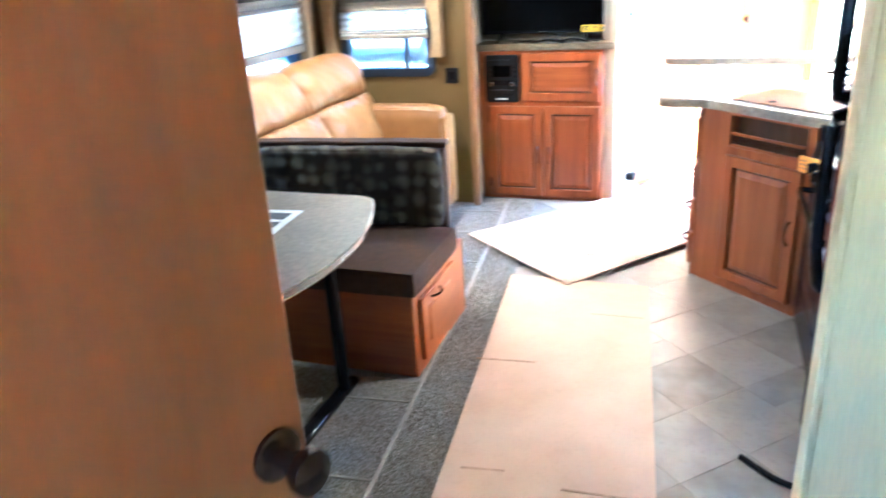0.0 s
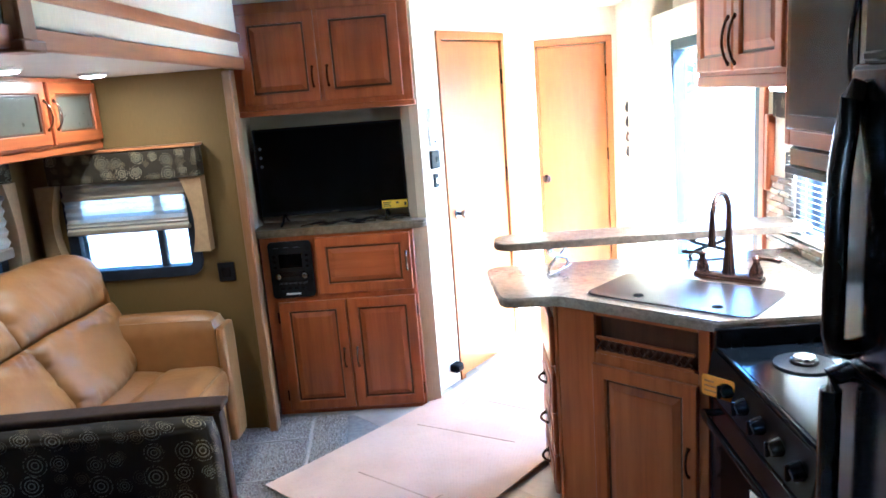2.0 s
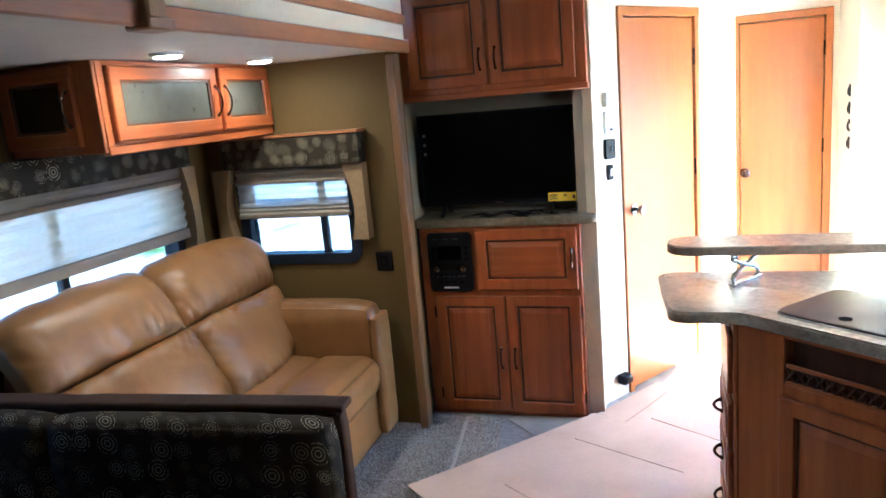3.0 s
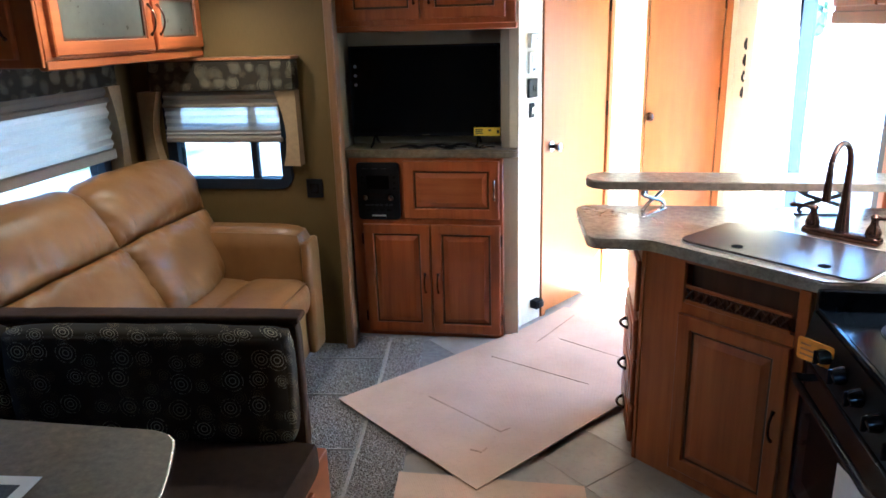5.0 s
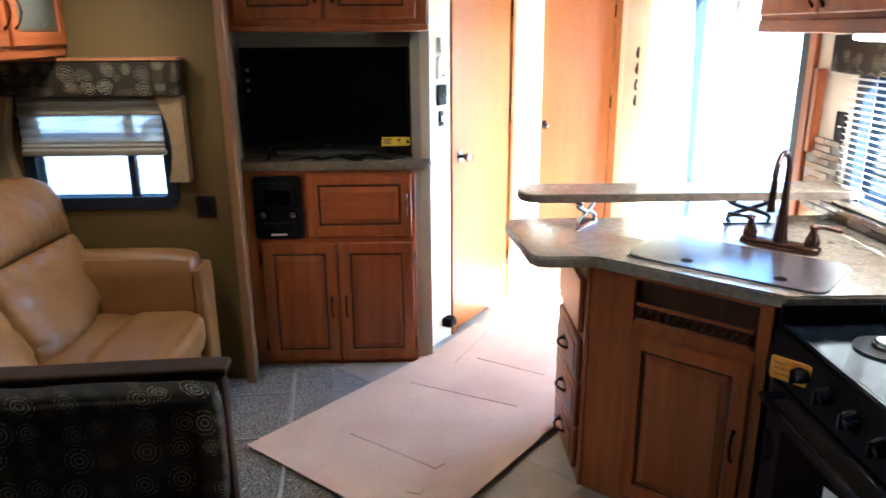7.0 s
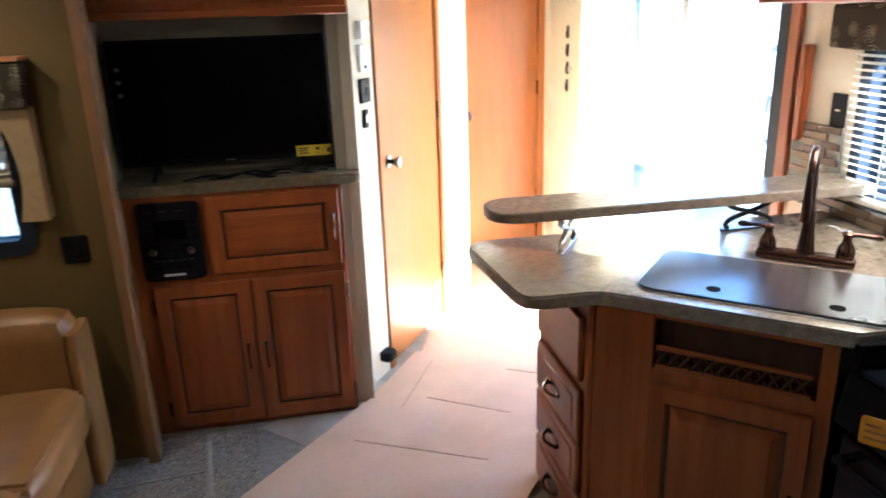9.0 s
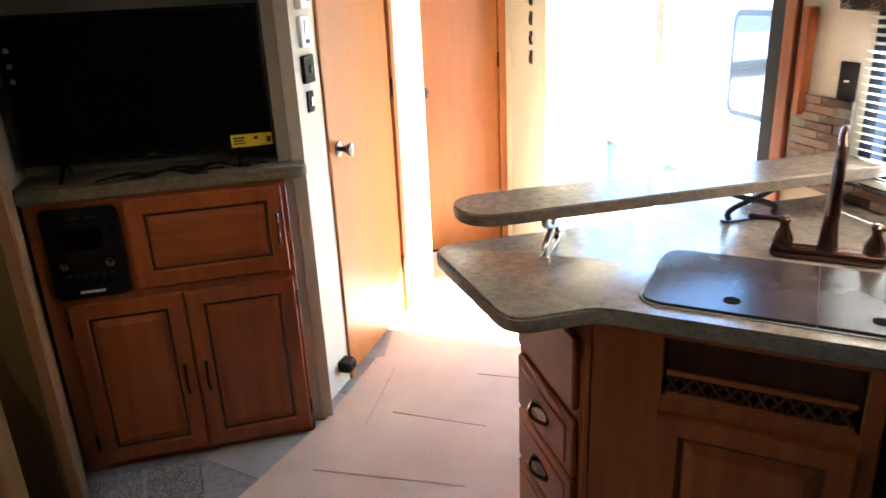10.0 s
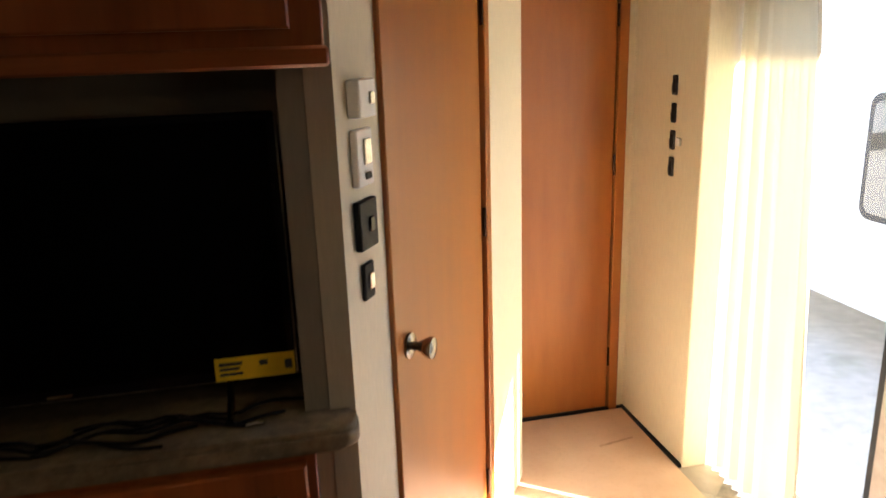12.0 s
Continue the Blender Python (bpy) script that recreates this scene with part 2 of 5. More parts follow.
M_ALU = plain("window_aluminium", (0.44, 0.43, 0.42), 0.4, 0.25, 30, 0.12, 0.05)
M_DARKALU = plain("dark_window_frame", (0.014, 0.018, 0.027), 0.42, 0.0, 30, 0.2, 0.0, 0.2)
M_BRONZE = plain("oil_rubbed_bronze", (0.085, 0.045, 0.032), 0.22, 0.85, 40, 0.25, 0.03)
M_IRON = plain("dark_iron", (0.05, 0.045, 0.045), 0.35, 0.8, 40, 0.2, 0.05)
M_CHROME = plain("polished_metal", (0.27, 0.25, 0.23), 0.2, 1.0, 40, 0.06, 0.0)
M_WHITE = plain("white_plastic", (0.78, 0.77, 0.72), 0.4, 0, 30, 0.05, 0.03)
M_PAPER = plain("white_paper", (0.80, 0.80, 0.78), 0.8, 0, 30, 0.04, 0.05)
M_INK = plain("dark_print", (0.05, 0.055, 0.06), 0.7, 0, 90, 0.5, 0.0)
M_INKRED = plain("warm_print", (0.42, 0.17, 0.06), 0.7, 0, 70, 0.4, 0.0)
M_INKGREEN = plain("green_print", (0.22, 0.26, 0.10), 0.7, 0, 70, 0.4, 0.0)
M_STICKER = plain("pale_sticker", (0.15, 0.155, 0.16), 0.5, 0, 60, 0.3, 0.0)
M_YELLOW = plain("yellow_label", (0.85, 0.62, 0.02), 0.5, 0, 40, 0.06, 0.0)
M_ORANGE = plain("orange_tag", (0.84, 0.34, 0.012), 0.6, 0, 40, 0.15, 0.0)
M_SINK = plain("sink_cover_board", (0.052, 0.040, 0.039), 0.24, 0, 12, 0.1, 0.03, 0.3)
M_HOLESHADE = plain("hole_shade", (0.006, 0.005, 0.005), 0.9, 0, 20, 0.1, 0.0, 0.05)
M_SHADE = thin_cloth("pleated_shade_cloth", (0.40, 0.335, 0.245), (0.42, 0.345, 0.25), 0.2)
M_SHADEDARK = thin_cloth("folded_shade_cloth", (0.22, 0.175, 0.125), (0.2, 0.16, 0.11), 0.08)
M_SHEER = sheer_cloth("sheer_shade_cloth", (0.52, 0.47, 0.39), 0.35, 0.45)
M_SHEERLONG = sheer_cloth("sheer_long_shade_cloth", (0.62, 0.52, 0.37), 0.45, 0.16)
M_CURTAIN = thin_cloth("cream_curtain_cloth", (0.72, 0.64, 0.46), (0.78, 0.70, 0.5), 0.6)
M_BLIND = plain("blind_slat", (0.78, 0.75, 0.66), 0.45, 0, 30, 0.05, 0.0)
M_PAD = plain("tan_padded_board", (0.31, 0.205, 0.098), 0.7, 0, 40, 0.1, 0.2, 0.3)
M_GLASS = clear_glass("window_glass", (0.93, 0.95, 0.95))
M_TINTED = clear_glass("tinted_window_glass", (0.25, 0.27, 0.28))
M_FROST = plain("frosted_glass", (0.085, 0.08, 0.062), 0.3, 0, 30, 0.10, 0.02, 0.35)
M_SMOKE = plain("smoked_glass", (0.012, 0.011, 0.010), 0.15, 0, 20, 0.2, 0.0)
M_LAMP = glow("lamp_diffuser", (1.0, 0.80, 0.55), 3.5)
M_SIDING = plain("trailer_siding", (0.64, 0.655, 0.67), 0.4, 0, 8, 0.05, 0.03)
M_GREYSIDING = plain("trailer_grey_panel", (0.22, 0.24, 0.27), 0.4, 0, 8, 0.08, 0.03)
M_TINT = Mat("tinted_trailer_glass", 0.02, 0.0, 1.0).color((0.03, 0.034, 0.036)).m
M_TYRE = plain("tyre_rubber", (0.03, 0.03, 0.03), 0.8, 0, 40, 0.2, 0.3)


def ground_mat():
    m = Mat("gravel_and_grass", 0.95, 0, 0.1)
    patch = m.noise(0.22, 5)
    fine = m.noise(9, 6, 0.75)
    gravel = m.ramp(fine, [(0.3, (0.42, 0.395, 0.355)), (0.7, (0.62, 0.59, 0.54))])
    grass = m.ramp(fine, [(0.3, (0.05, 0.09, 0.02)), (0.7, (0.13, 0.19, 0.05))])
    f = m.node("ShaderNodeMapRange", Value=patch, From_Min=0.6, From_Max=0.66).outputs[0]
    m.color(m.mix(f, gravel, grass)).bump(fine, 0.6, 0.02)
    return m.m


M_GROUND = ground_mat()
M_TREE = plain("far_foliage", (0.06, 0.10, 0.03), 0.9, 0, 3, 0.4, 0.0)


# ---- mesh helpers ----
def box(bm, x0, x1, y0, y1, z0, z1, bev=0.0, seg=1):
    v = bmesh.ops.create_cube(bm, size=1.0)["verts"]
    c = Vector(((x0 + x1) / 2, (y0 + y1) / 2, (z0 + z1) / 2))
    s = (x1 - x0, y1 - y0, z1 - z0)
    for q in v:
        q.co = Vector((q.co.x * s[0], q.co.y * s[1], q.co.z * s[2])) + c
    if bev:
        e = list({e for q in v for e in q.link_edges})
        bmesh.ops.bevel(bm, geom=e, offset=bev, segments=seg, profile=0.6, affect="EDGES", clamp_overlap=True)
    return bm


def prism(bm, pts, z0, z1, bev=0.0, seg=2):
    lo = [bm.verts.new((x, y, z0)) for x, y in pts]
    hi = [bm.verts.new((x, y, z1)) for x, y in pts]
    n = len(pts)
    bm.faces.new(lo[::-1])
    top = bm.faces.new(hi)
    for i in range(n):
        bm.faces.new((lo[i], lo[(i + 1) % n], hi[(i + 1) % n], hi[i]))
    if bev:
        e = list(top.edges) + [e for e in bm.edges if all(q in lo for q in e.verts)]
        bmesh.ops.bevel(bm, geom=e, offset=bev, segments=seg, profile=0.5, affect="EDGES", clamp_overlap=True)
    return bm


def side_prism(bm, pts, a0, a1, axis="x"):
    """A profile in two axes, drawn out along the third."""
    def at(p, a):
        return {"x": (a, p[0], p[1]), "y": (p[0], a, p[1])}[axis]
    lo = [bm.verts.new(at(p, a0)) for p in pts]
    hi = [bm.verts.new(at(p, a1)) for p in pts]
    n = len(pts)
    bm.faces.new(lo), bm.faces.new(hi[::-1])
    for i in range(n):
        bm.faces.new((lo[i], hi[i], hi[(i + 1) % n], lo[(i + 1) % n]))
    bmesh.ops.recalc_face_normals(bm, faces=bm.faces[:])
    return bm


def round_rect(x0, x1, y0, y1, r, n=5):
    out = []
    for cx, cy, a in ((x1 - r, y0 + r, -90), (x1 - r, y1 - r, 0), (x0 + r, y1 - r, 90), (x0 + r, y0 + r, 180)):
        for i in range(n + 1):
            t = radians(a + 90 * i / n)
            out.append((cx + r * math.cos(t), cy + r * math.sin(t)))
    return out


def rounded_poly(pts, radii, n=6):
    """A polygon with its corners rounded."""
    out = []
    k = len(pts)
    for i, (p, r) in enumerate(zip(pts, radii)):
        a, p, b = Vector(pts[i - 1]), Vector(p), Vector(pts[(i + 1) % k])
        if not r:
            out.append(tuple(p))
            continue
        u, w = (a - p).normalized() * r, (b - p).normalized() * r
        for j in range(n + 1):
            t = j / n
            q = (p + u) * (1 - t) ** 2 + p * 2 * t * (1 - t) + (p + w) * t * t
            out.append(tuple(q))
    return out


def tube(bm, pts, r, seg=8, cap=True):
    pts = [Vector(p) for p in pts]
    rad = r if isinstance(r, (list, tuple)) else [r] * len(pts)
    rings = []
    up = Vector((0.13, 0.31, 0.94))
    for i, p in enumerate(pts):
        d = (pts[min(i + 1, len(pts) - 1)] - pts[max(i - 1, 0)]).normalized()
        u = d.cross(up)
        u = u.normalized() if u.length > 1e-4 else Vector((1, 0, 0))
        w = d.cross(u)
        rings.append([bm.verts.new(p + (u * math.cos(2 * math.pi * k / seg) + w * math.sin(2 * math.pi * k / seg)) * rad[i]) for k in range(seg)])
    for a, b in zip(rings, rings[1:]):
        for k in range(seg):
            bm.faces.new((a[k], a[(k + 1) % seg], b[(k + 1) % seg], b[k]))
    if cap:
        bm.faces.new(rings[0][::-1]), bm.faces.new(rings[-1])
    return bm


def arc(p, q, bulge, n=8):
    """Points of an arch from p to q that rises by the vector bulge."""
    p, q, b = Vector(p), Vector(q), Vector(bulge)
    return [p.lerp(q, i / n) + b * math.sin(math.pi * i / n) ** 0.7 for i in range(n + 1)]


def soft_box(bm, x0, x1, y0, y1, z0, z1, r, n=10, puff=0.0, wrinkle=0.0, seed=0.0):
    """A padded block: rounded edges, bulging faces and slight creases."""
    c = Vector(((x0 + x1) / 2, (y0 + y1) / 2, (z0 + z1) / 2))
    h = Vector(((x1 - x0) / 2, (y1 - y0) / 2, (z1 - z0) / 2))
    made = {}

    def vert(p):
        key = tuple(round(v, 5) for v in p)
        if key in made:
            return made[key]
        q = Vector([p[i] * h[i] for i in range(3)])
        inner = Vector([max(-(h[i] - r), min(h[i] - r, q[i])) for i in range(3)])
        d = q - inner
        if d.length > 1e-6:
            m = max(abs(v) for v in d)
            q = inner + d.normalized() * min(r, m if m < r else r)
        nrm = (q - inner).normalized() if (q - inner).length > 1e-6 else Vector((0, 0, 1))
        swell = 1.0
        for i in range(3):
            swell *= (1 - p[i] ** 4) if abs(p[i]) < 0.999 else 1.0
        q += nrm * puff * swell
        if wrinkle:
            w = noise.noise(Vector((q.x * 9 + seed, q.y * 5 + seed, q.z * 14)))
            q += nrm * wrinkle * w
        made[key] = bm.verts.new(q + c)
        return made[key]

    def lin(i):
        return -1 + 2 * i / n

    for ax in range(3):
        for sgn in (-1, 1):
            for i in range(n):
                for j in range(n):
                    quad = []
                    for a, b in ((i, j), (i + 1, j), (i + 1, j + 1), (i, j + 1)):
                        p = [0, 0, 0]
                        p[ax], p[(ax + 1) % 3], p[(ax + 2) % 3] = sgn, lin(a), lin(b)
                        quad.append(vert(p))
                    f = quad if sgn > 0 else quad[::-1]
                    if len(set(f)) == 4:
                        bm.faces.new(f)
    return bm


def mesh_of(name, bm, material, smooth):
    me = bpy.data.meshes.new(name)
    bmesh.ops.recalc_face_normals(bm, faces=bm.faces[:])
    bm.to_mesh(me)
    bm.free()
    me.materials.append(material)
    if smooth:
        me.polygons.foreach_set("use_smooth", [True] * len(me.polygons))
        if smooth != "all":
            me.set_sharp_from_angle(angle=radians(38))
    return me


def part(name, bm, material, parent, label="", smooth=True, m=None):
    ob = new(name, mesh_of(name, bm, material, smooth))
    ob.parent = parent
    if m is not None:
        ob.matrix_basis = m
    return tagged(ob, label)


def structure(name, bm, material, label, category, smooth=False):
    return tagged(new(name, mesh_of(name, bm, material, smooth)), label, category, "", "structure")


def thing(name, label, category, x=0, y=0, z=0, rz=0, group="", kind=""):
    ob = new(name)
    ob.empty_display_size = 0.1
    ob.matrix_basis = pose(x, y, z, 0, 0, rz)
    return tagged(ob, label, category, group, kind)


def solo(name, bm, material, label, category, x=0, y=0, z=0, rz=0, smooth=True, group=""):
    ob = new(name, mesh_of(name, bm, material, smooth))
    ob.matrix_basis = pose(x, y, z, 0, 0, rz)
    return tagged(ob, label, category, group)


def B():
    return bmesh.new()


def pierced(bm, along, t0, t1, u0, u1, z0, z1, holes=()):
    """A wall slab along x or y with openings (u0, u1, z0, z1) cut through."""
    cuts = sorted({u0, u1, *[h[0] for h in holes], *[h[1] for h in holes]})
    for a, b in zip(cuts, cuts[1:]):
        inside = sorted([(h[2], h[3]) for h in holes if h[0] < (a + b) / 2 < h[1]])
        z = z0
        for lo, hi in inside + [(z1, z1)]:
            if lo - z > 1e-4:
                if along == "x":
                    box(bm, a, b, t0, t1, z, lo)
                else:
                    box(bm, t0, t1, a, b, z, lo)
            z = hi
    return bm


# ---- the shell ----
CEIL, SLIDE_CEIL = 2.25, 1.93
floor = structure("floor", box(B(), -1.25, 2.58, 0.5, 8.45, -0.12, 0.0), M_GROUT, "grey-brown slate print floor of the trailer", "floor")
structure("ceiling", box(B(), -0.1, 2.58, 0.5, 8.45, CEIL, CEIL + 0.08), M_CEIL, "off-white panelled ceiling", "ceiling")
structure("wall_right", pierced(B(), "y", 2.5, 2.58, 0.5, 8.45, 0, CEIL, [(5.12, 5.845, 1.02, 1.56), (6.27, 7.79, 0.03, 1.95)]), M_CREAM, "cream wallboard outer wall with door and window", "wall")
structure("wall_closet", box(B(), 2.235, 2.5, 7.79, 8.33, 0, CEIL, 0.004), M_CREAM, "cream wallboard return beside the entry", "wall")
structure("wall_far", pierced(B(), "x", 8.33, 8.41, 1.30, 2.5, 0, CEIL, [(1.60, 2.20, 0, 2.04)]), M_CREAM, "cream wallboard wall round a door", "wall")
structure("wall_outer_far", box(B(), -0.18, 2.58, 8.45, 8.53, 0, CEIL), M_CREAM, "plain outer wall behind the far door", "wall")
structure("wall_outer_side", box(B(), -0.18, -0.10, 7.08, 8.45, 0, CEIL), M_CREAM, "plain outer wall behind the angled door", "wall")
# opening in the back wall is added to let daylight reach the partition
structure("wall_back", pierced(B(), "x", 0.5, 0.58, -0.1, 2.5, 0, CEIL, [(0.62, 1.12, 1.1, 1.55)]), M_CREAM, "cream wallboard back wall", "wall")
structure("wall_left", box(B(), -0.08, 0.0, 0.58, 2.47, 0, CEIL), M_CREAM, "cream wallboard side wall", "wall")
structure("wall_doorway", pierced(B(), "x", 1.64, 1.70, 0.0, 2.5, 0, CEIL, [(0.76, 1.62, 0, 2.05)]), M_CREAM, "cream wallboard wall round the bedroom doorway", "wall")
structure("wall_partition", box(B(), 1.655, 2.5, 3.07, 3.14, 0, CEIL), M_PARTITION, "pale cream partition beside the refrigerator", "wall")
structure("partition_trim", box(B(), 1.64, 1.655, 3.062, 3.148, 0, CEIL, 0.003), M_PARTITION, "cream corner strip on the partition", "trim")
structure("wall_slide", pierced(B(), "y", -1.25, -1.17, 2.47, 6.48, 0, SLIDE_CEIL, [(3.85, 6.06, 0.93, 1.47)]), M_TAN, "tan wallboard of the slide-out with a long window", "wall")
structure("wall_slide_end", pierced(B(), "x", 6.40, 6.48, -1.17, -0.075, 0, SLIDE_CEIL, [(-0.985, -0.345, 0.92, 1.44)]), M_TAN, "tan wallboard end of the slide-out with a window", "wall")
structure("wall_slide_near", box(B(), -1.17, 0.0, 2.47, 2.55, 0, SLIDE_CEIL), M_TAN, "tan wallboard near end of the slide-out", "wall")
structure("ceiling_slide", box(B(), -1.25, 0.0, 2.47, 6.48, SLIDE_CEIL, SLIDE_CEIL + 0.05), M_CEIL, "off-white lowered ceiling of the slide-out", "ceiling")
structure("wall_header", box(B(), -0.06, 0.0, 2.47, 6.42, SLIDE_CEIL + 0.05, CEIL), M_CREAM, "cream fascia above the slide-out", "wall")
structure("wall_nook_back", box(B(), -0.10, 0.80, 7.0, 7.08, 0, CEIL), M_BEIGESHADE, "shade-toned beige wallboard behind the television", "wall")
structure("wall_nook_left", box(B(), -0.15, -0.10, 6.48, 7.08, 0, CEIL), M_BEIGESHADE, "shade-toned beige wallboard beside the television", "wall")
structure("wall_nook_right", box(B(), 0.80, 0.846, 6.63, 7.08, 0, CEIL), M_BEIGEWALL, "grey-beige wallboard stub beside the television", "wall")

structure("wall_nook_low", box(B(), 0.770, 0.7995, 6.634, 6.998, 0, 1.031), M_BEIGEWALL, "cream wallboard strip beside the cabinet", "wall")
structure("wall_nook_cheek", box(B(), 0.756, 0.7995, 6.632, 6.998, 1.0765, 1.676), M_BEIGESHADE, "shade-toned beige wallboard cheek beside the television", "wall")
structure("wall_nook_panel", box(B(), -0.099, 0.7555, 6.80, 6.82, 1.0765, 1.676), M_BEIGESHADE, "shade-toned beige wallboard panel behind the television", "wall")

# the angled wall with its door
AW = thing("wall_angled", "cream wallboard angled wall with a narrow door", "wall", 0.846, 6.755, 0, 57, "", "structure")
part("wall_panel", pierced(B(), "x", 0.0, 0.07, 0.0, 1.36, 0, CEIL, [(0.20, 0.945, 0, 2.06)]), M_CREAM, AW, "", False)
part("corner_strip", box(B(), -0.018, 0.004, -0.006, 0.03, 0, CEIL, 0.002), M_WHITE, AW, "pale corner strip")
structure("wall_link", box(B(), 1.50, 1.585, 7.93, 8.33, 0, CEIL), M_CREAM, "cream wallboard beside the far door", "wall")

# trims
structure("trim_header_low", box(B(), -0.002, 0.022, 2.47, 6.42, 1.915, 1.972, 0.004), M_TRIM_H, "pale oak strip along the slide-out ceiling", "trim")
structure("trim_header_high", box(B(), -0.002, 0.018, 2.47, 6.42, 2.045, 2.09, 0.004), M_TRIM_H, "pale oak strip along the slide-out fascia", "trim")
structure("trim_post", box(B(), -0.078, -0.034, 6.345, 6.42, 0, 1.914, 0.006), M_TRIM, "pale oak upright at the end of the slide-out", "trim")
structure("trim_post_outer", box(B(), -0.10, -0.076, 6.385, 6.55, 0, CEIL, 0.003), M_TAN, "tan wallboard strip behind the oak upright", "trim")
bk = B()
box(bk, 0.0, 0.045, 4.525, 4.60, 1.93, CEIL, 0.008)
box(bk, -0.02, 0.055, 4.512, 4.613, 1.905, 1.935, 0.005)
solo("ceiling_bracket", bk, M_TRIM, "pale oak bracket block on the slide-out fascia", "bracket")
structure("baseboard_far", box(B(), 1.585, 2.235, 8.318, 8.33, 0.0, 0.02), M_BLACKMATT, "black strip at the foot of the far wall", "baseboard")
structure("baseboard_closet", box(B(), 2.223, 2.235, 7.79, 8.318, 0.0, 0.02), M_BLACKMATT, "black strip at the foot of the wall", "baseboard")


# ---- doors ----
def knob(parent, x, z, side=-1, mat=None):
    b = B()
    tube(b, [(x, 0, z), (x, side * 0.006, z), (x, side * 0.010, z)], [0.032, 0.032, 0.024], 16)
    tube(b, [(x, side * 0.008, z), (x, side * 0.022, z), (x, side * 0.036, z), (x, side * 0.052, z), (x, side * 0.062, z), (x, side * 0.066, z)], [0.012, 0.011, 0.018, 0.027, 0.026, 0.012], 16)
    return part("door_knob", b, mat or M_CHROME, parent, "polished metal door knob")


def door_set(name, label, x, y, rz, w, h, knob_left=True, frame_w=0.045, inset=0.055, metal=None):
    d = thing(name, label, "door", x, y, 0, rz, "", "structure")
    for a, c in ((0, frame_w), (w - frame_w, w)):
        part("door_jamb", box(B(), a, c, -0.012, 0.062, 0, h, 0.004), M_DOOR, d, "stained wood door jamb")
    part("door_head", box(B(), 0, w, -0.014, 0.062, h - frame_w * 0.8, h + 0.012, 0.004), M_DOOR, d, "stained wood door head")
    leaf = part("door_leaf", box(B(), frame_w + 0.005, w - frame_w - 0.005, 0.004, 0.036, 0.018, h - frame_w * 0.8 - 0.006, 0.002), M_DOOR, d, "smooth orange-brown veneered door leaf")
    k = frame_w + inset if knob_left else w - frame_w - inset
    knob(leaf, k, 1.02, -1, metal)
    hx = w - frame_w - 0.003 if knob_left else frame_w + 0.003
    for z in (0.28, 1.18, 1.80):
        part("hinge", tube(B(), [(hx, -0.004, z - 0.045), (hx, -0.004, z + 0.045)], 0.006, 8), M_BRONZE, leaf)
    return d


P1 = Matrix.Rotation(radians(57), 2) @ Vector((0.20, 0.0))
door_set("door_1", "closed orange-brown veneered door in the angled wall", 0.846 + P1.x, 6.755 + P1.y, 57, 0.745, 2.055)
door_set("door_2", "closed orange-brown veneered door in the far wall", 1.60, 8.33, 0, 0.60, 2.035, inset=0.036, metal=M_BRONZE)

# the open bedroom door
OD = thing("door_3", "open red-brown veneered bedroom door", "door", 0.785, 1.715, 0, 71.5, "", "structure")
leaf = part("door_leaf", box(B(), 0.0, 0.635, 0.0, 0.035, 0.015, 2.03, 0.003), M_DOORDARK, OD, "smooth red-brown veneered door leaf")
knob(leaf, 0.59, 1.14, -1, M_BRONZE)
for z in (0.3, 1.1, 1.8):
    part("hinge", tube(B(), [(0.0, -0.004, z - 0.045), (0.0, -0.004, z + 0.045)], 0.006, 8), M_BRONZE, leaf)


# ---- windows ----
def rr_frame(bm, u0, u1, z0, z1, w, d0, d1, r, plane):
    """A rounded rectangular frame in the plane x or y."""
    outer, inner = round_rect(u0, u1, z0, z1, r), round_rect(u0 + w, u1 - w, z0 + w, z1 - w, max(0.01, r - w))

    def at(p, d):
        return (d, p[0], p[1]) if plane == "x" else (p[0], d, p[1])
    rings = [[bm.verts.new(at(p, d)) for p in loop] for loop, d in ((outer, d0), (outer, d1), (inner, d1), (inner, d0))]
    n = len(outer)
    for a, b in zip(rings, rings[1:] + rings[:1]):
        for i in range(n):
            bm.faces.new((a[i], a[(i + 1) % n], b[(i + 1) % n], b[i]))
    return bm


w1 = thing("window_1", "dark framed slide-out end window, shade half lowered", "window", 0, 0, 0, 0, "", "structure")
part("window_frame", rr_frame(B(), -1.01, -0.32, 0.895, 1.46, 0.055, 6.385, 6.47, 0.075, "y"), M_DARKALU, w1, "dark rounded window frame")
part("mullion", box(B(), -0.545, -0.515, 6.40, 6.445, 0.95, 1.41, 0.003), M_DARKALU, w1)
for a, b in ((-0.957, -0.546), (-0.514, -0.374)):
    g = part("pane", box(B(), a, b, 6.425, 6.431, 0.948, 1.408), M_TINTED, w1, "clear window pane", False)
    g.visible_shadow = False

w2 = thing("window_2", "long dark framed window behind the sofa", "window", 0, 0, 0, 0, "", "structure")
part("window_frame", rr_frame(B(), 3.82, 6.09, 0.90, 1.50, 0.055, -1.24, -1.155, 0.075, "x"), M_DARKALU, w2, "dark rounded window frame")
for yy in (4.55, 5.33):
    part("mullion", box(B(), -1.215, -1.175, yy - 0.018, yy + 0.018, 0.95, 1.45, 0.003), M_DARKALU, w2)
for a, b in ((3.876, 4.531), (4.569, 5.311), (5.349, 6.034)):
    g = part("pane", box(B(), -1.203, -1.197, a, b, 0.956, 1.444), M_TINTED, w2, "clear window pane", False)
    g.visible_shadow = False

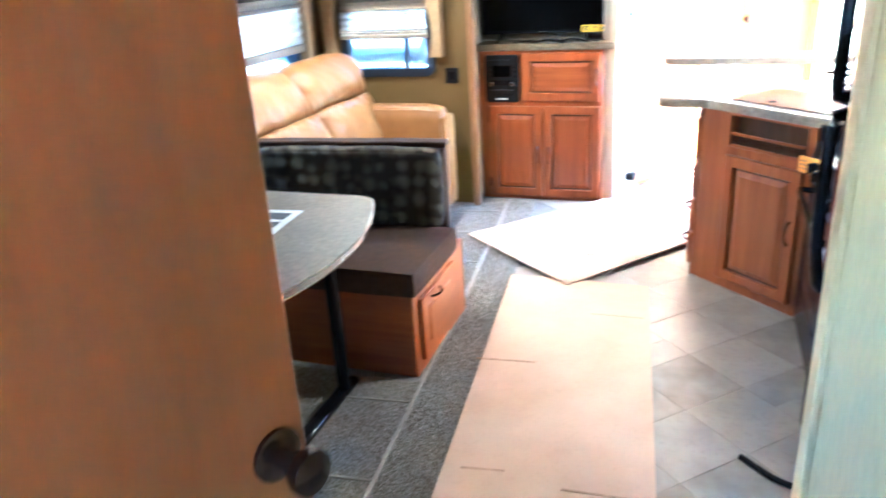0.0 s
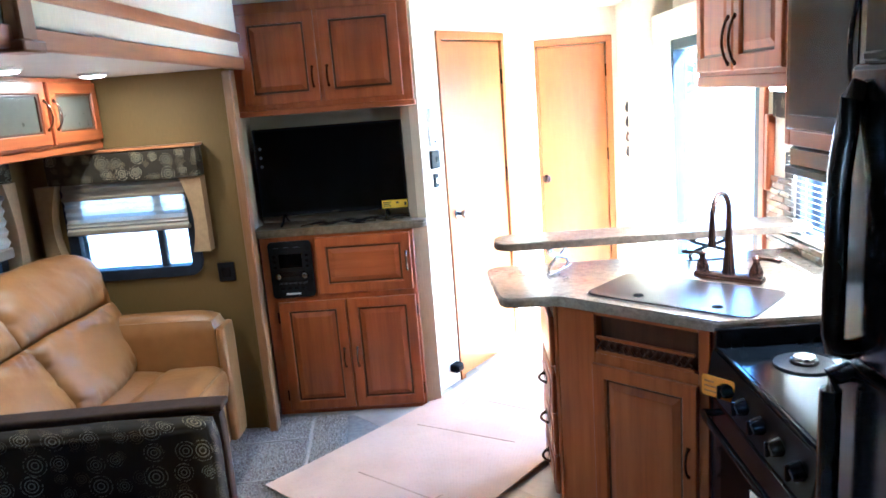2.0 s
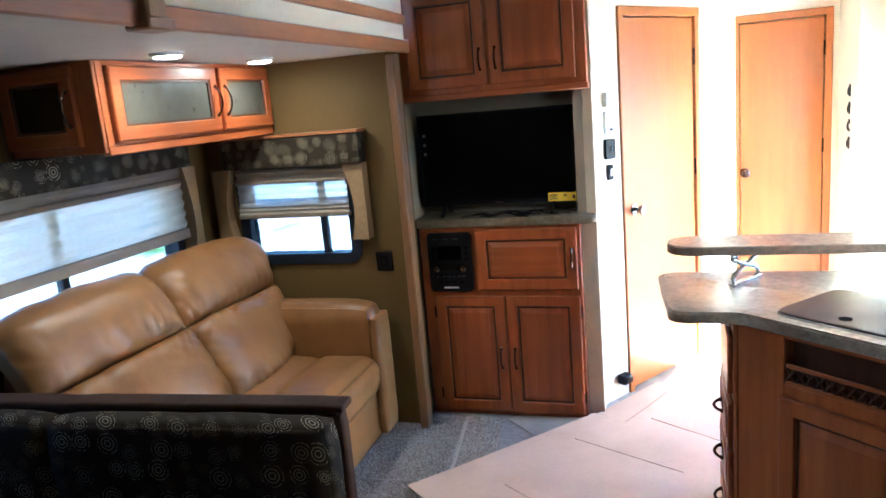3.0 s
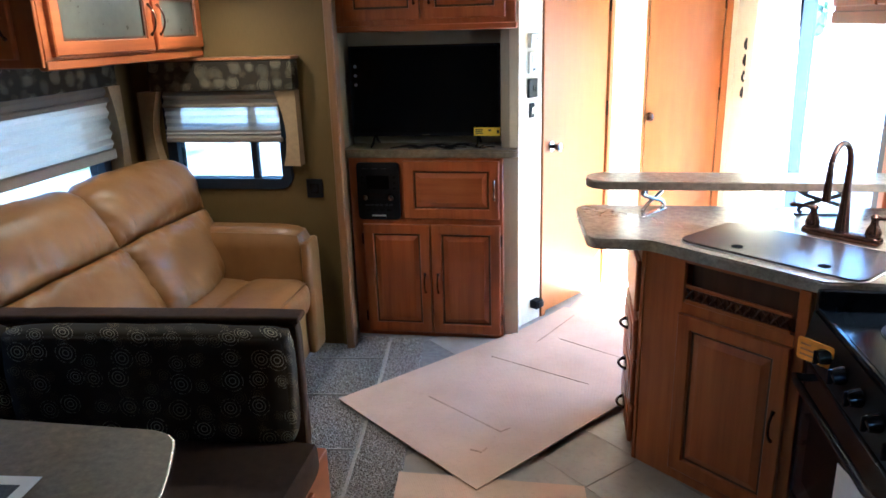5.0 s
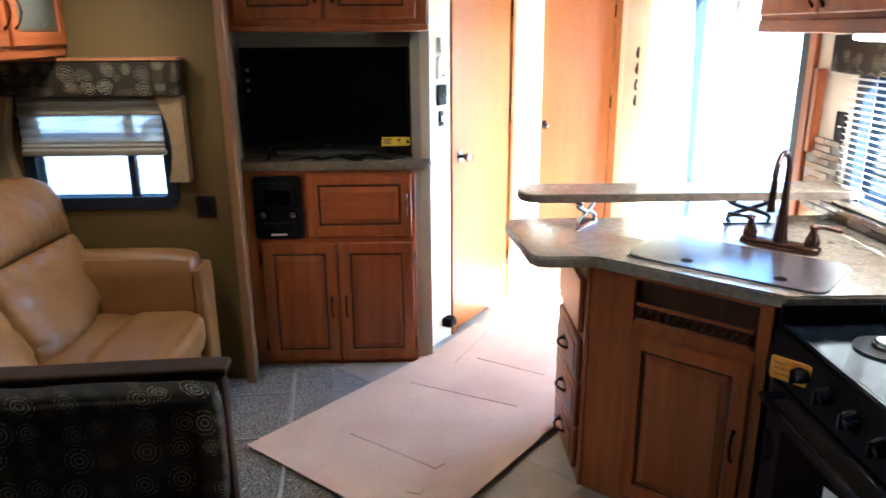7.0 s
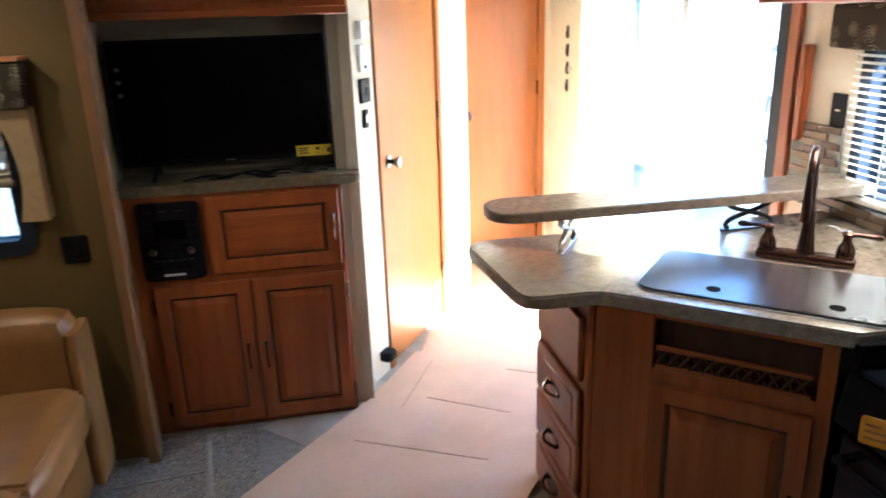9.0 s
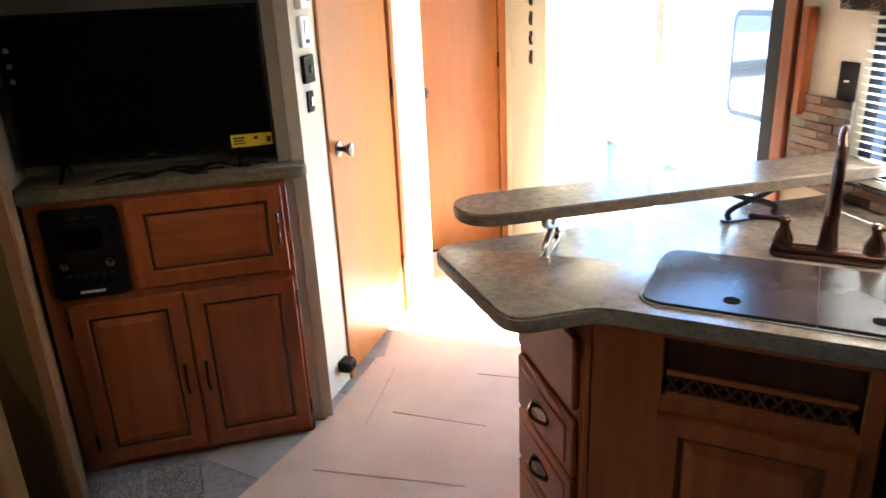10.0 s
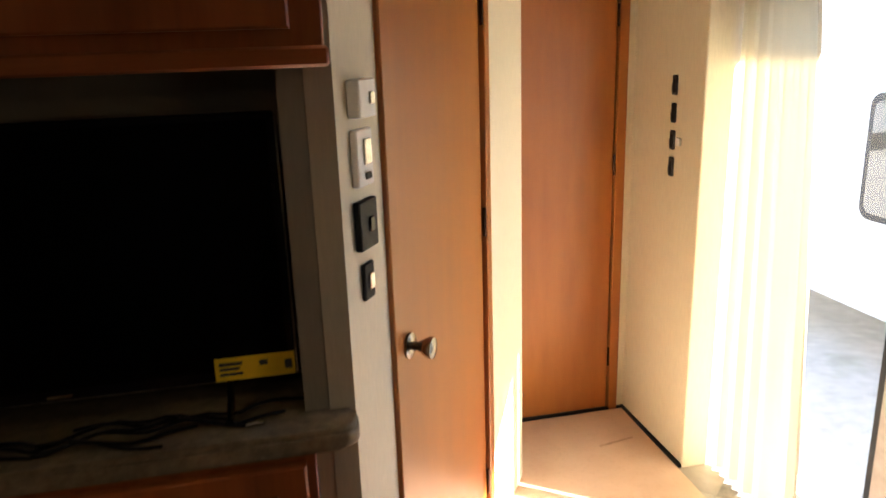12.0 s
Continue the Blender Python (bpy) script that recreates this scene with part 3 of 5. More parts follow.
w3 = thing("window_3", "aluminium framed kitchen window with slatted blind", "window", 0, 0, 0, 0, "", "structure")
part("window_frame", rr_frame(B(), 5.09, 5.875, 0.995, 1.585, 0.05, 2.488, 2.57, 0.04, "x"), M_DARKALU, w3, "dark window frame")
part("mullion", box(B(), 2.515, 2.55, 5.47, 5.50, 1.04, 1.54, 0.003), M_DARKALU, w3)
for a, b in ((5.14, 5.469), (5.501, 5.825)):
    g = part("pane", box(B(), 2.53, 2.536, a, b, 1.045, 1.535), M_TINTED, w3, "clear window pane", False)
    g.visible_shadow = False

# added window, never in view: brings daylight through the bedroom doorway
w4 = thing("added_window_4", "added unseen bedroom window that lights the partition", "window", 0, 0, 0, 0, "", "structure")
part("window_frame", rr_frame(B(), 0.59, 1.15, 1.07, 1.58, 0.05, 0.51, 0.59, 0.06, "y"), M_DARKALU, w4, "dark rounded window frame")
g = part("pane", box(B(), 0.64, 1.10, 0.535, 0.541, 1.12, 1.53), M_GLASS, w4, "clear window pane", False)
g.visible_shadow = False

# entry: two tall glass panels in aluminium frames
D4 = thing("door_4", "tall glazed entry door in aluminium frames", "door", 0, 0, 0, 0, "", "structure")
for a, b in ((6.27, 6.345), (7.745, 7.79)):
    part("jamb", box(B(), 2.485, 2.575, a, b, 0.03, 1.95, 0.005), M_DARKALU, D4, "dark metal door jamb")
part("head_rail", box(B(), 2.485, 2.575, 6.345, 7.745, 1.885, 1.95, 0.004), M_DARKALU, D4)
part("sill_rail", box(B(), 2.485, 2.575, 6.345, 7.745, 0.03, 0.075, 0.004), M_ALU, D4)
part("meeting_stile", box(B(), 2.49, 2.535, 7.05, 7.12, 0.076, 1.884, 0.004), M_ALU, D4, "pale aluminium meeting stile")
part("meeting_stile", box(B(), 2.537, 2.572, 7.125, 7.19, 0.076, 1.884, 0.004), M_DARKALU, D4, "dark aluminium meeting stile")
for a, b, x in ((6.346, 7.049, 2.512), (7.191, 7.744, 2.553)):
    g = part("pane", box(B(), x, x + 0.006, a, b, 0.076, 1.884), M_GLASS, D4, "tall clear glass pane", False)
    g.visible_shadow = False
structure("trim_entry", box(B(), 2.478, 2.5, 6.205, 6.268, 0, 2.0, 0.005), M_WOOD, "stained wood casing beside the entry", "trim")
solo("wall_rack", box(B(), 2.462, 2.5, 6.125, 6.165, 1.17, 1.52, 0.006), M_WOOD, "narrow stained wood rack on the wall", "rack")

# cornice and stacked pleated curtain over the entry
solo("entry_cornice", box(B(), 2.36, 2.5, 6.30, 7.79, 1.955, 2.11, 0.008), M_CREAM, "cream box cornice above the glazed entry", "cornice")
cb = B()
folds = []
NP = 23
for i in range(NP):
    yy = 7.44 + 0.34 * i / (NP - 1)
    xx = 2.37 + (0.017 if i % 2 else -0.017) * (0.75 + 0.25 * math.sin(i * 1.7))
    folds.append((xx, yy))
lo_z, hi_z = 0.02, 1.955
cols = []
for x, y in folds:
    col = []
    for k in range(9):
        z = lo_z + (hi_z - lo_z) * k / 8
        bow = 0.16 * (1 - k / 8) ** 0.7 * (7.78 - y) / 0.34
        col.append(cb.verts.new((x, y - bow, z)))
    cols.append(col)
for a, b in zip(cols, cols[1:]):
    for k in range(8):
        cb.faces.new((a[k], b[k], b[k + 1], a[k + 1]))
solo("curtain", cb, M_CURTAIN, "cream pleated curtain gathered beside the entry", "curtain", smooth=False)


# ---- window dressings ----
def pleated(plane, d, u0, u1, z0, z1, step, depth=0.014):
    b = B()
    n = max(2, int((z1 - z0) / step))
    rows = []
    for i in range(n + 1):
        z = z0 + (z1 - z0) * i / n
        off = d + (depth if i % 2 else 0.0)
        rows.append([b.verts.new((off, u, z) if plane == "x" else (u, off, z)) for u in (u0, u1)])
    for a, c in zip(rows, rows[1:]):
        b.faces.new((a[0], a[1], c[1], c[0]))
    return b


s1 = thing("pleated_shade", "taupe day and night shade half lowered on the end window", "window shade", 0, 0, 0, 0)
part("shade_cloth", pleated("y", 6.345, -0.98, -0.35, 1.35, 1.45, 0.019), M_SHADEDARK, s1, "opaque taupe pleated upper cloth", False)
part("middle_rail", box(B(), -0.985, -0.345, 6.338, 6.368, 1.33, 1.352, 0.005), M_SHADEDARK, s1)
part("sheer_cloth", pleated("y", 6.347, -0.98, -0.35, 1.214, 1.33, 0.019, 0.010), M_SHEER, s1, "sheer pleated lower cloth", False)
part("folded_cloth", pleated("y", 6.340, -0.982, -0.348, 1.176, 1.216, 0.010, 0.012), M_SHADE, s1, "folded taupe pleats", False)
part("bottom_rail", box(B(), -0.985, -0.345, 6.335, 6.372, 1.152, 1.176, 0.006), M_SHADEDARK, s1, "taupe bottom rail")
s2 = thing("pleated_shade", "cream day and night shade half lowered behind the sofa", "window shade", 0, 0, 0, 0)
part("shade_cloth", pleated("x", -1.128, 3.83, 6.08, 1.415, 1.47, 0.019), M_SHADEDARK, s2, "opaque taupe pleated upper cloth", False)
part("top_rail", box(B(), -1.14, -1.10, 3.83, 6.08, 1.39, 1.415, 0.006), M_SHADEDARK, s2)
part("sheer_cloth", pleated("x", -1.128, 3.83, 6.08, 1.165, 1.39, 0.024), M_SHEERLONG, s2, "sheer cream pleated cloth", False)
part("bottom_rail", box(B(), -1.14, -1.105, 3.83, 6.08, 1.115, 1.165, 0.006), M_SHADE, s2, "folded taupe lower band")

v1 = thing("window_valance", "ring print padded valance above the end window", "valance", 0, 0, 0, 0)
part("valance_box", soft_box(B(), -1.02, -0.245, 6.30, 6.398, 1.415, 1.565, 0.012, 8), M_RINGS, v1)
part("valance_top", box(B(), -1.02, -0.24, 6.295, 6.398, 1.566, 1.58, 0.003), M_TRIM_H, v1, "pale wood top board")
for a, b, c in ((-0.36, -0.25, 1), (-1.11, -1.0, -1)):
    lb = B()
    pts = [(b, 1.03), (b, 1.413), (a, 1.413)] if c > 0 else [(a, 1.03), (a, 1.413), (b, 1.413)]
    base_u = a if c > 0 else b
    far_u = b if c > 0 else a
    for i in range(1, 8):
        z = 1.413 - (1.413 - 1.03) * i / 7
        pts.append((base_u + (far_u - base_u) * 0.42 * math.sin(math.pi * i / 7 * 0.85), z))
    side_prism(lb, pts, 6.33, 6.398, "y")
    part("side_board", lb, M_PAD, v1, "tan padded side board with curved edge", False)
v2 = thing("window_valance", "ring print padded valance above the long window", "valance", 0, 0, 0, 0)
part("valance_box", soft_box(B(), -1.168, -1.07, 2.9, 6.12, 1.465, 1.595, 0.012, 8), M_RINGS_Y, v2)
lb = B()
pts = [(6.18, 1.02), (6.18, 1.463), (6.08, 1.463)]
for i in range(1, 8):
    pts.append((6.08 + 0.045 * math.sin(math.pi * i / 7 * 0.85), 1.463 - 0.443 * i / 7))
side_prism(lb, pts, -1.168, -1.10, "x")
part("side_board", lb, M_PAD, v2, "tan padded side board with curved edge", False)

v3 = thing("window_valance", "ring print padded valance above the kitchen window", "valance", 0, 0, 0, 0)
part("valance_box", soft_box(B(), 2.41, 2.498, 5.03, 5.955, 1.515, 1.66, 0.012, 8), M_RINGS_Y, v3)
bl = thing("slatted_blind", "cream slatted blind lowered over the kitchen window", "blind", 0, 0, 0, 0)
part("head_box", box(B(), 2.43, 2.478, 5.10, 5.86, 1.545, 1.575, 0.003), M_BLIND, bl)
slat = mesh_of("slat", box(B(), -0.012, 0.012, 5.10, 5.86, -0.0008, 0.0008), M_BLIND, False)
for i in range(21):
    ob = new("slat", slat)
    ob.parent = bl
    ob.matrix_basis = pose(2.455, 0, 1.045 + i * 0.0238, 0, 24, 0)
part("bottom_bar", box(B(), 2.443, 2.467, 5.10, 5.86, 1.018, 1.034, 0.003), M_BLIND, bl)
for yy in (5.30, 5.68):
    part("ladder_cord", tube(B(), [(2.443, yy, 1.03), (2.443, yy, 1.55)], 0.0012, 5), M_WHITE, bl)


# ---- cabinetry ----
def framed(x0, x1, z0, z1, y, rail, t=0.02, c=0.004):
    """A door frame of one piece with eased edges; the front looks to -y."""
    b = B()
    loops = ((0, 0), (0, t - c), (c, t), (rail - c, t), (rail, t - c * 1.6), (rail, 0))
    rings = [[b.verts.new((u, y - d, w)) for u, w in ((x0 + i, z0 + i), (x1 - i, z0 + i), (x1 - i, z1 - i), (x0 + i, z1 - i))] for i, d in loops]
    for p, q in zip(rings, rings[1:] + rings[:1]):
        for k in range(4):
            b.faces.new((p[k], p[(k + 1) % 4], q[(k + 1) % 4], q[k]))
    return b


def raised_panel(parent, x0, x1, z0, z1, y=0.0, name="cabinet_door", rail=0.055, pull=None, label=""):
    """A framed door with a dark groove and a raised field; the front looks to -y."""
    door = part(name, framed(x0, x1, z0, z1, y, rail), M_WOOD, parent, label or "stained wood door with raised panel", False)
    part("groove", box(B(), x0 + rail - 0.002, x1 - rail + 0.002, y - 0.006, y - 0.001, z0 + rail - 0.002, z1 - rail + 0.002), M_GLAZE_SHADE, door, "dark glazed groove", False)
    b = B()
    a0, a1, c0, c1 = x0 + rail + 0.010, x1 - rail - 0.010, z0 + rail + 0.010, z1 - rail - 0.010
    g = 0.026
    lo = [b.verts.new(p) for p in ((a0, y - 0.0065, c0), (a1, y - 0.0065, c0), (a1, y - 0.0065, c1), (a0, y - 0.0065, c1))]
    hi = [b.verts.new(p) for p in ((a0 + g, y - 0.017, c0 + g), (a1 - g, y - 0.017, c0 + g), (a1 - g, y - 0.017, c1 - g), (a0 + g, y - 0.017, c1 - g))]
    b.faces.new(hi)
    for i in range(4):
        b.faces.new((lo[i], lo[(i + 1) % 4], hi[(i + 1) % 4], hi[i]))
    part("panel", b, M_WOOD if (z1 - z0) > (x1 - x0) * 0.8 else M_WOOD_H, door, "", False)
    if pull:
        handle(door, *pull, y=y - 0.02)
    return door


def handle(parent, x, z, length=0.11, upright=True, y=-0.02, r=0.005, mat=None, rise=0.026):
    p, q = ((x, y, z - length / 2), (x, y, z + length / 2)) if upright else ((x - length / 2, y, z), (x + length / 2, y, z))
    b = B()
    tube(b, arc(p, q, (0, -rise, 0), 10), [0.008] + [r] * 9 + [0.008], 8)
    return part("handle", b, mat or M_BRONZE, parent, "dark bronze arched handle")


# television cabinet
TC = thing("television_cabinet", "stained wood base cabinet below the television", "cabinet", -0.07, 6.572)
part("body", box(B(), 0, 0.838, 0.0, 0.42, 0, 1.031, 0.003), M_WOOD, TC)
raised_panel(TC, 0.065, 0.437, 0.03, 0.665, 0, pull=(0.405, 0.33))
raised_panel(TC, 0.447, 0.825, 0.03, 0.665, 0, pull=(0.478, 0.33))
raised_panel(TC, 0.305, 0.82, 0.70, 1.015, 0, pull=(0.795, 0.86, 0.10))
for z in (0.12, 0.58):
    for x in (0.06, 0.832):
        part("hinge", tube(B(), [(x, -0.012, z - 0.03), (x, -0.012, z + 0.03)], 0.005, 8), M_BRONZE, TC)

TP = thing("television_counter", "mottled stone print top on the television cabinet, shade-toned", "worktop")
tpl = [(-0.075, 6.56), (0.845, 6.56), (0.845, 6.628), (0.798, 6.628), (0.798, 6.998), (-0.098, 6.998), (-0.098, 6.56)]
part("top_sheet", prism(B(), rounded_poly(tpl, [0, 0.04, 0.01, 0, 0, 0, 0]), 1.058, 1.075, 0.010, 3), M_LAMINATE_SHADE, TP)
part("front_edge", prism(B(), rounded_poly([(x + (0.003 if x > 0.8 else 0), y - (0.003 if y < 6.6 else 0)) for x, y in tpl], [0, 0.04, 0.01, 0, 0, 0, 0]), 1.033, 1.062, 0.009, 3), M_LAMINATE_SHADE, TP, "rounded stone print edge")

# built-in radio
RD = thing("radio", "black built-in stereo with knobs and buttons", "radio", -0.025, 6.570, 0.692)
part("front_plate", prism(B(), round_rect(0, 0.235, 0, 0.315, 0.02), 0, 0.014, 0.003), M_BLACKMATT, RD, "", True, pose(0, 0, 0, 90))
part("screen", box(B(), 0.055, 0.18, -0.0165, -0.012, 0.17, 0.245, 0.002), M_SCREEN, RD, "dark display")
part("tray_slot", box(B(), 0.05, 0.19, -0.0165, -0.012, 0.118, 0.148, 0.002), M_BLACK, RD)
for x in (0.045, 0.19):
    part("dial", tube(B(), [(x, -0.012, 0.125), (x, -0.030, 0.125), (x, -0.033, 0.125)], [0.018, 0.016, 0.010], 18), M_CHROME, RD, "silver rimmed dial")
for i in range(6):
    part("button", box(B(), 0.042 + i * 0.027, 0.060 + i * 0.027, -0.0185, -0.012, 0.078, 0.087, 0.002), M_IRON, RD)
for i in range(4):
    part("button", box(B(), 0.048 + i * 0.038, 0.070 + i * 0.038, -0.0175, -0.012, 0.048, 0.058, 0.002), M_BLACK, RD)
for z in (0.175, 0.205, 0.235):
    for x in (0.022, 0.20):
        part("button", box(B(), x, x + 0.016, -0.0175, -0.012, z - 0.006, z + 0.006, 0.002), M_BLACK, RD)
part("marking", box(B(), 0.075, 0.155, -0.0152, -0.0138, 0.018, 0.027), M_WHITE, RD, "pale maker's mark bar", False)
for x in (0.03, 0.085, 0.14):
    part("marking", box(B(), x, x + 0.03, -0.0152, -0.0138, 0.28, 0.284), M_IRON, RD, "", False)

# wall cabinet over the television
UC = thing("wall_cabinet", "stained wood two-door cabinet above the television", "cabinet", -0.098, 6.578, 1.69)
part("body", box(B(), 0, 0.932, 0.0, 0.42, 0, 0.555, 0.003), M_WOOD, UC)
part("bottom_trim", box(B(), -0.002, 0.938, -0.012, 0.42, -0.012, 0.02, 0.005), M_WOOD_H, UC)
raised_panel(UC, 0.055, 0.452, 0.045, 0.50, 0, pull=(0.425, 0.17, 0.10))
raised_panel(UC, 0.475, 0.882, 0.045, 0.50, 0, pull=(0.503, 0.17, 0.10))

# television
TV = thing("television", "black flat television with a yellow label", "television", -0.068, 6.70, 1.0625)
part("cabinet_back", box(B(), 0.03, 0.785, 0.012, 0.05, 0.09, 0.51, 0.012), M_BLACKMATT, TV)
part("bezel", box(B(), 0, 0.815, -0.012, 0.014, 0.065, 0.545, 0.004), M_BLACK, TV, "glossy black bezel")
part("screen", box(B(), 0.014, 0.801, -0.0145, -0.012, 0.088, 0.532), M_SCREEN, TV, "dark switched-off screen", False)
part("edge_strip", box(B(), 0.8155, 0.818, -0.010, 0.012, 0.07, 0.54), M_STEEL, TV, "silver side edge", False)
for x in (0.12, 0.695):
    fb = B()
    tube(fb, [(x, 0.0, 0.072), (x, -0.03, 0.035), (x, -0.085, 0.0195)], 0.007, 8)
    tube(fb, [(x, 0.02, 0.072), (x, 0.06, 0.035), (x, 0.095, 0.0195)], 0.007, 8)
    part("foot", fb, M_BLACK, TV)
lab = part("energy_label", box(B(), 0.672, 0.813, -0.0162, -0.0147, 0.068, 0.112), M_YELLOW, TV, "yellow label with dark print", False)
for i, (a, b, z0, z1) in enumerate(((0.68, 0.72, 0.097, 0.103), (0.68, 0.715, 0.088, 0.093), (0.68, 0.72, 0.078, 0.083), (0.75, 0.765, 0.092, 0.102), (0.795, 0.808, 0.080, 0.098))):
    part("print_bar", box(B(), a, b, -0.0170, -0.0163, z0, z1), M_INK, lab, "", False)
part("maker_mark", box(B(), 0.39, 0.43, -0.0135, -0.0122, 0.071, 0.077), M_STEEL, TV, "", False)
for i in range(3):
    part("sticker", tube(B(), [(0.035, -0.0147, 0.44 - i * 0.048), (0.035, -0.0157, 0.44 - i * 0.048)], 0.009, 14), M_STICKER, TV, "small round feature sticker")
for k in range(6):
    pts = []
    for i in range(15):
        t = i / 14
        pts.append((0.16 + 0.05 * k + 0.36 * t, 6.60 + 0.03 * math.sin(5 * t + k * 1.9) + 0.010 * k, 1.079 + 0.022 * abs(math.sin(7 * t + k)) * (1 - abs(2 * t - 1))))
    solo("television_cable", tube(B(), pts, 0.0035, 6), M_BLACKMATT, "loose black television cable on the cabinet top", "cable", group="television cables")
# separate piece added for the pale tip of the television's right foot
solo("cable_plug", tube(B(), [(0.655, 6.60, 1.080), (0.67, 6.597, 1.084), (0.685, 6.592, 1.086)], [0.004, 0.005, 0.003], 8), M_STEEL, "pale tip of the television's right foot", "plug")

# slide-out wall cabinets
SC = thing("slide_cabinet", "stained wood overhead cabinet with frosted glass doors", "cabinet", -0.74, 5.21, 1.598, 90)
part("body", box(B(), 0, 1.165, 0.0, 0.425, 0, 0.33, 0.003), M_WOOD_H, SC)
part("light_rail", box(B(), -0.003, 1.165, -0.006, 0.03, -0.012, 0.024, 0.004), M_WOOD_H, SC)


def glass_door(parent, x0, x1, z0, z1, y, pane_mat, pull, rail=0.055):
    d = part("cabinet_door", framed(x0, x1, z0, z1, y, rail, 0.022, 0.005), M_WOOD_H, parent, "stained wood framed glass door", False)
    part("inner_bead", rr_frame(B(), x0 + rail - 0.002, x1 - rail + 0.002, z0 + rail - 0.002, z1 - rail + 0.002, 0.010, y - 0.016, y - 0.008, 0.011, "y"), M_GLAZE_SHADE, d)
    part("pane", box(B(), x0 + rail, x1 - rail, y - 0.0085, y - 0.003, z0 + rail, z1 - rail), pane_mat, d, "obscured glass pane", False)
    handle(d, *pull, y=y - 0.022, r=0.0045, rise=0.03)
    return d


glass_door(SC, 0.035, 0.70, 0.035, 0.31, -0.001, M_FROST, (0.675, 0.165, 0.13))
glass_door(SC, 0.725, 1.15, 0.035, 0.31, -0.001, M_FROST, (0.75, 0.165, 0.13))
SE = thing("slide_cabinet", "stained wood cabinet end with a dark glass door", "cabinet", -1.165, 5.19, 1.598)
part("body", box(B(), 0, 0.424, 0.0, 0.018, 0, 0.33, 0.003), M_WOOD, SE)
glass_door(SE, 0.0, 0.34, 0.03, 0.315, -0.001, M_SMOKE, (0.315, 0.165, 0.13))

# ceiling lamps of the slide-out
for x, y in ((-0.50, 5.30), (-0.53, 5.98)):
    L = thing("ceiling_lamp", "small round lit lamp in the slide-out ceiling", "lamp", x, y, SLIDE_CEIL - 0.014, 0, "slide-out lamps")
    part("rim", tube(B(), [(0, 0, 0.014), (0, 0, 0.006), (0, 0, 0.0)], [0.062, 0.060, 0.052], 24), M_WHITE, L, "white rim")
    part("diffuser", tube(B(), [(0, 0, 0.0), (0, 0, -0.003), (0, 0, -0.005)], [0.048, 0.044, 0.03], 24), glow("lamp_lens", (1.0, 0.78, 0.48), 6.5) if x > -0.51 else bpy.data.materials["lamp_lens"], L, "glowing lens")

# ---- sofa ----
SF = thing("sofa", "tan leather two-seat sofa with padded back", "sofa", 0, 0, 0)
part("base", soft_box(B(), -1.13, -0.225, 4.88, 6.20, 0.03, 0.33, 0.03, 8), M_LEATHER, SF)
for a, b, sd in ((4.95, 5.585, 1.0), (5.59, 6.16, 5.0)):
    st = part("seat_cushion", soft_box(B(), -0.51, -0.19, a, b, 0.29, 0.478, 0.06, 14, 0.018, 0.005, sd), M_LEATHER, SF, "tan leather seat cushion with a cross seam")
    part("rear_pad", soft_box(B(), -0.86, -0.495, a, b, 0.29, 0.472, 0.05, 12, 0.016, 0.005, sd + 3), M_LEATHER, st)


def spline(pts, n):
    out = []
    for k in range(len(pts) - 1):
        p0, p1, p2, p3 = (Vector(pts[max(0, min(len(pts) - 1, k + d))]) for d in (-1, 0, 1, 2))
        for i in range(n):
            t = i / n
            out.append(0.5 * (2 * p1 + (p2 - p0) * t + (2 * p0 - 5 * p1 + 4 * p2 - p3) * t * t + (3 * p1 - p0 - 3 * p2 + p3) * t ** 3))
    return out + [Vector(pts[-1])]


def ridge(x, y, z):
    return max(0.0, 0.22 - abs(noise.noise(Vector((x, y, z))))) / 0.22


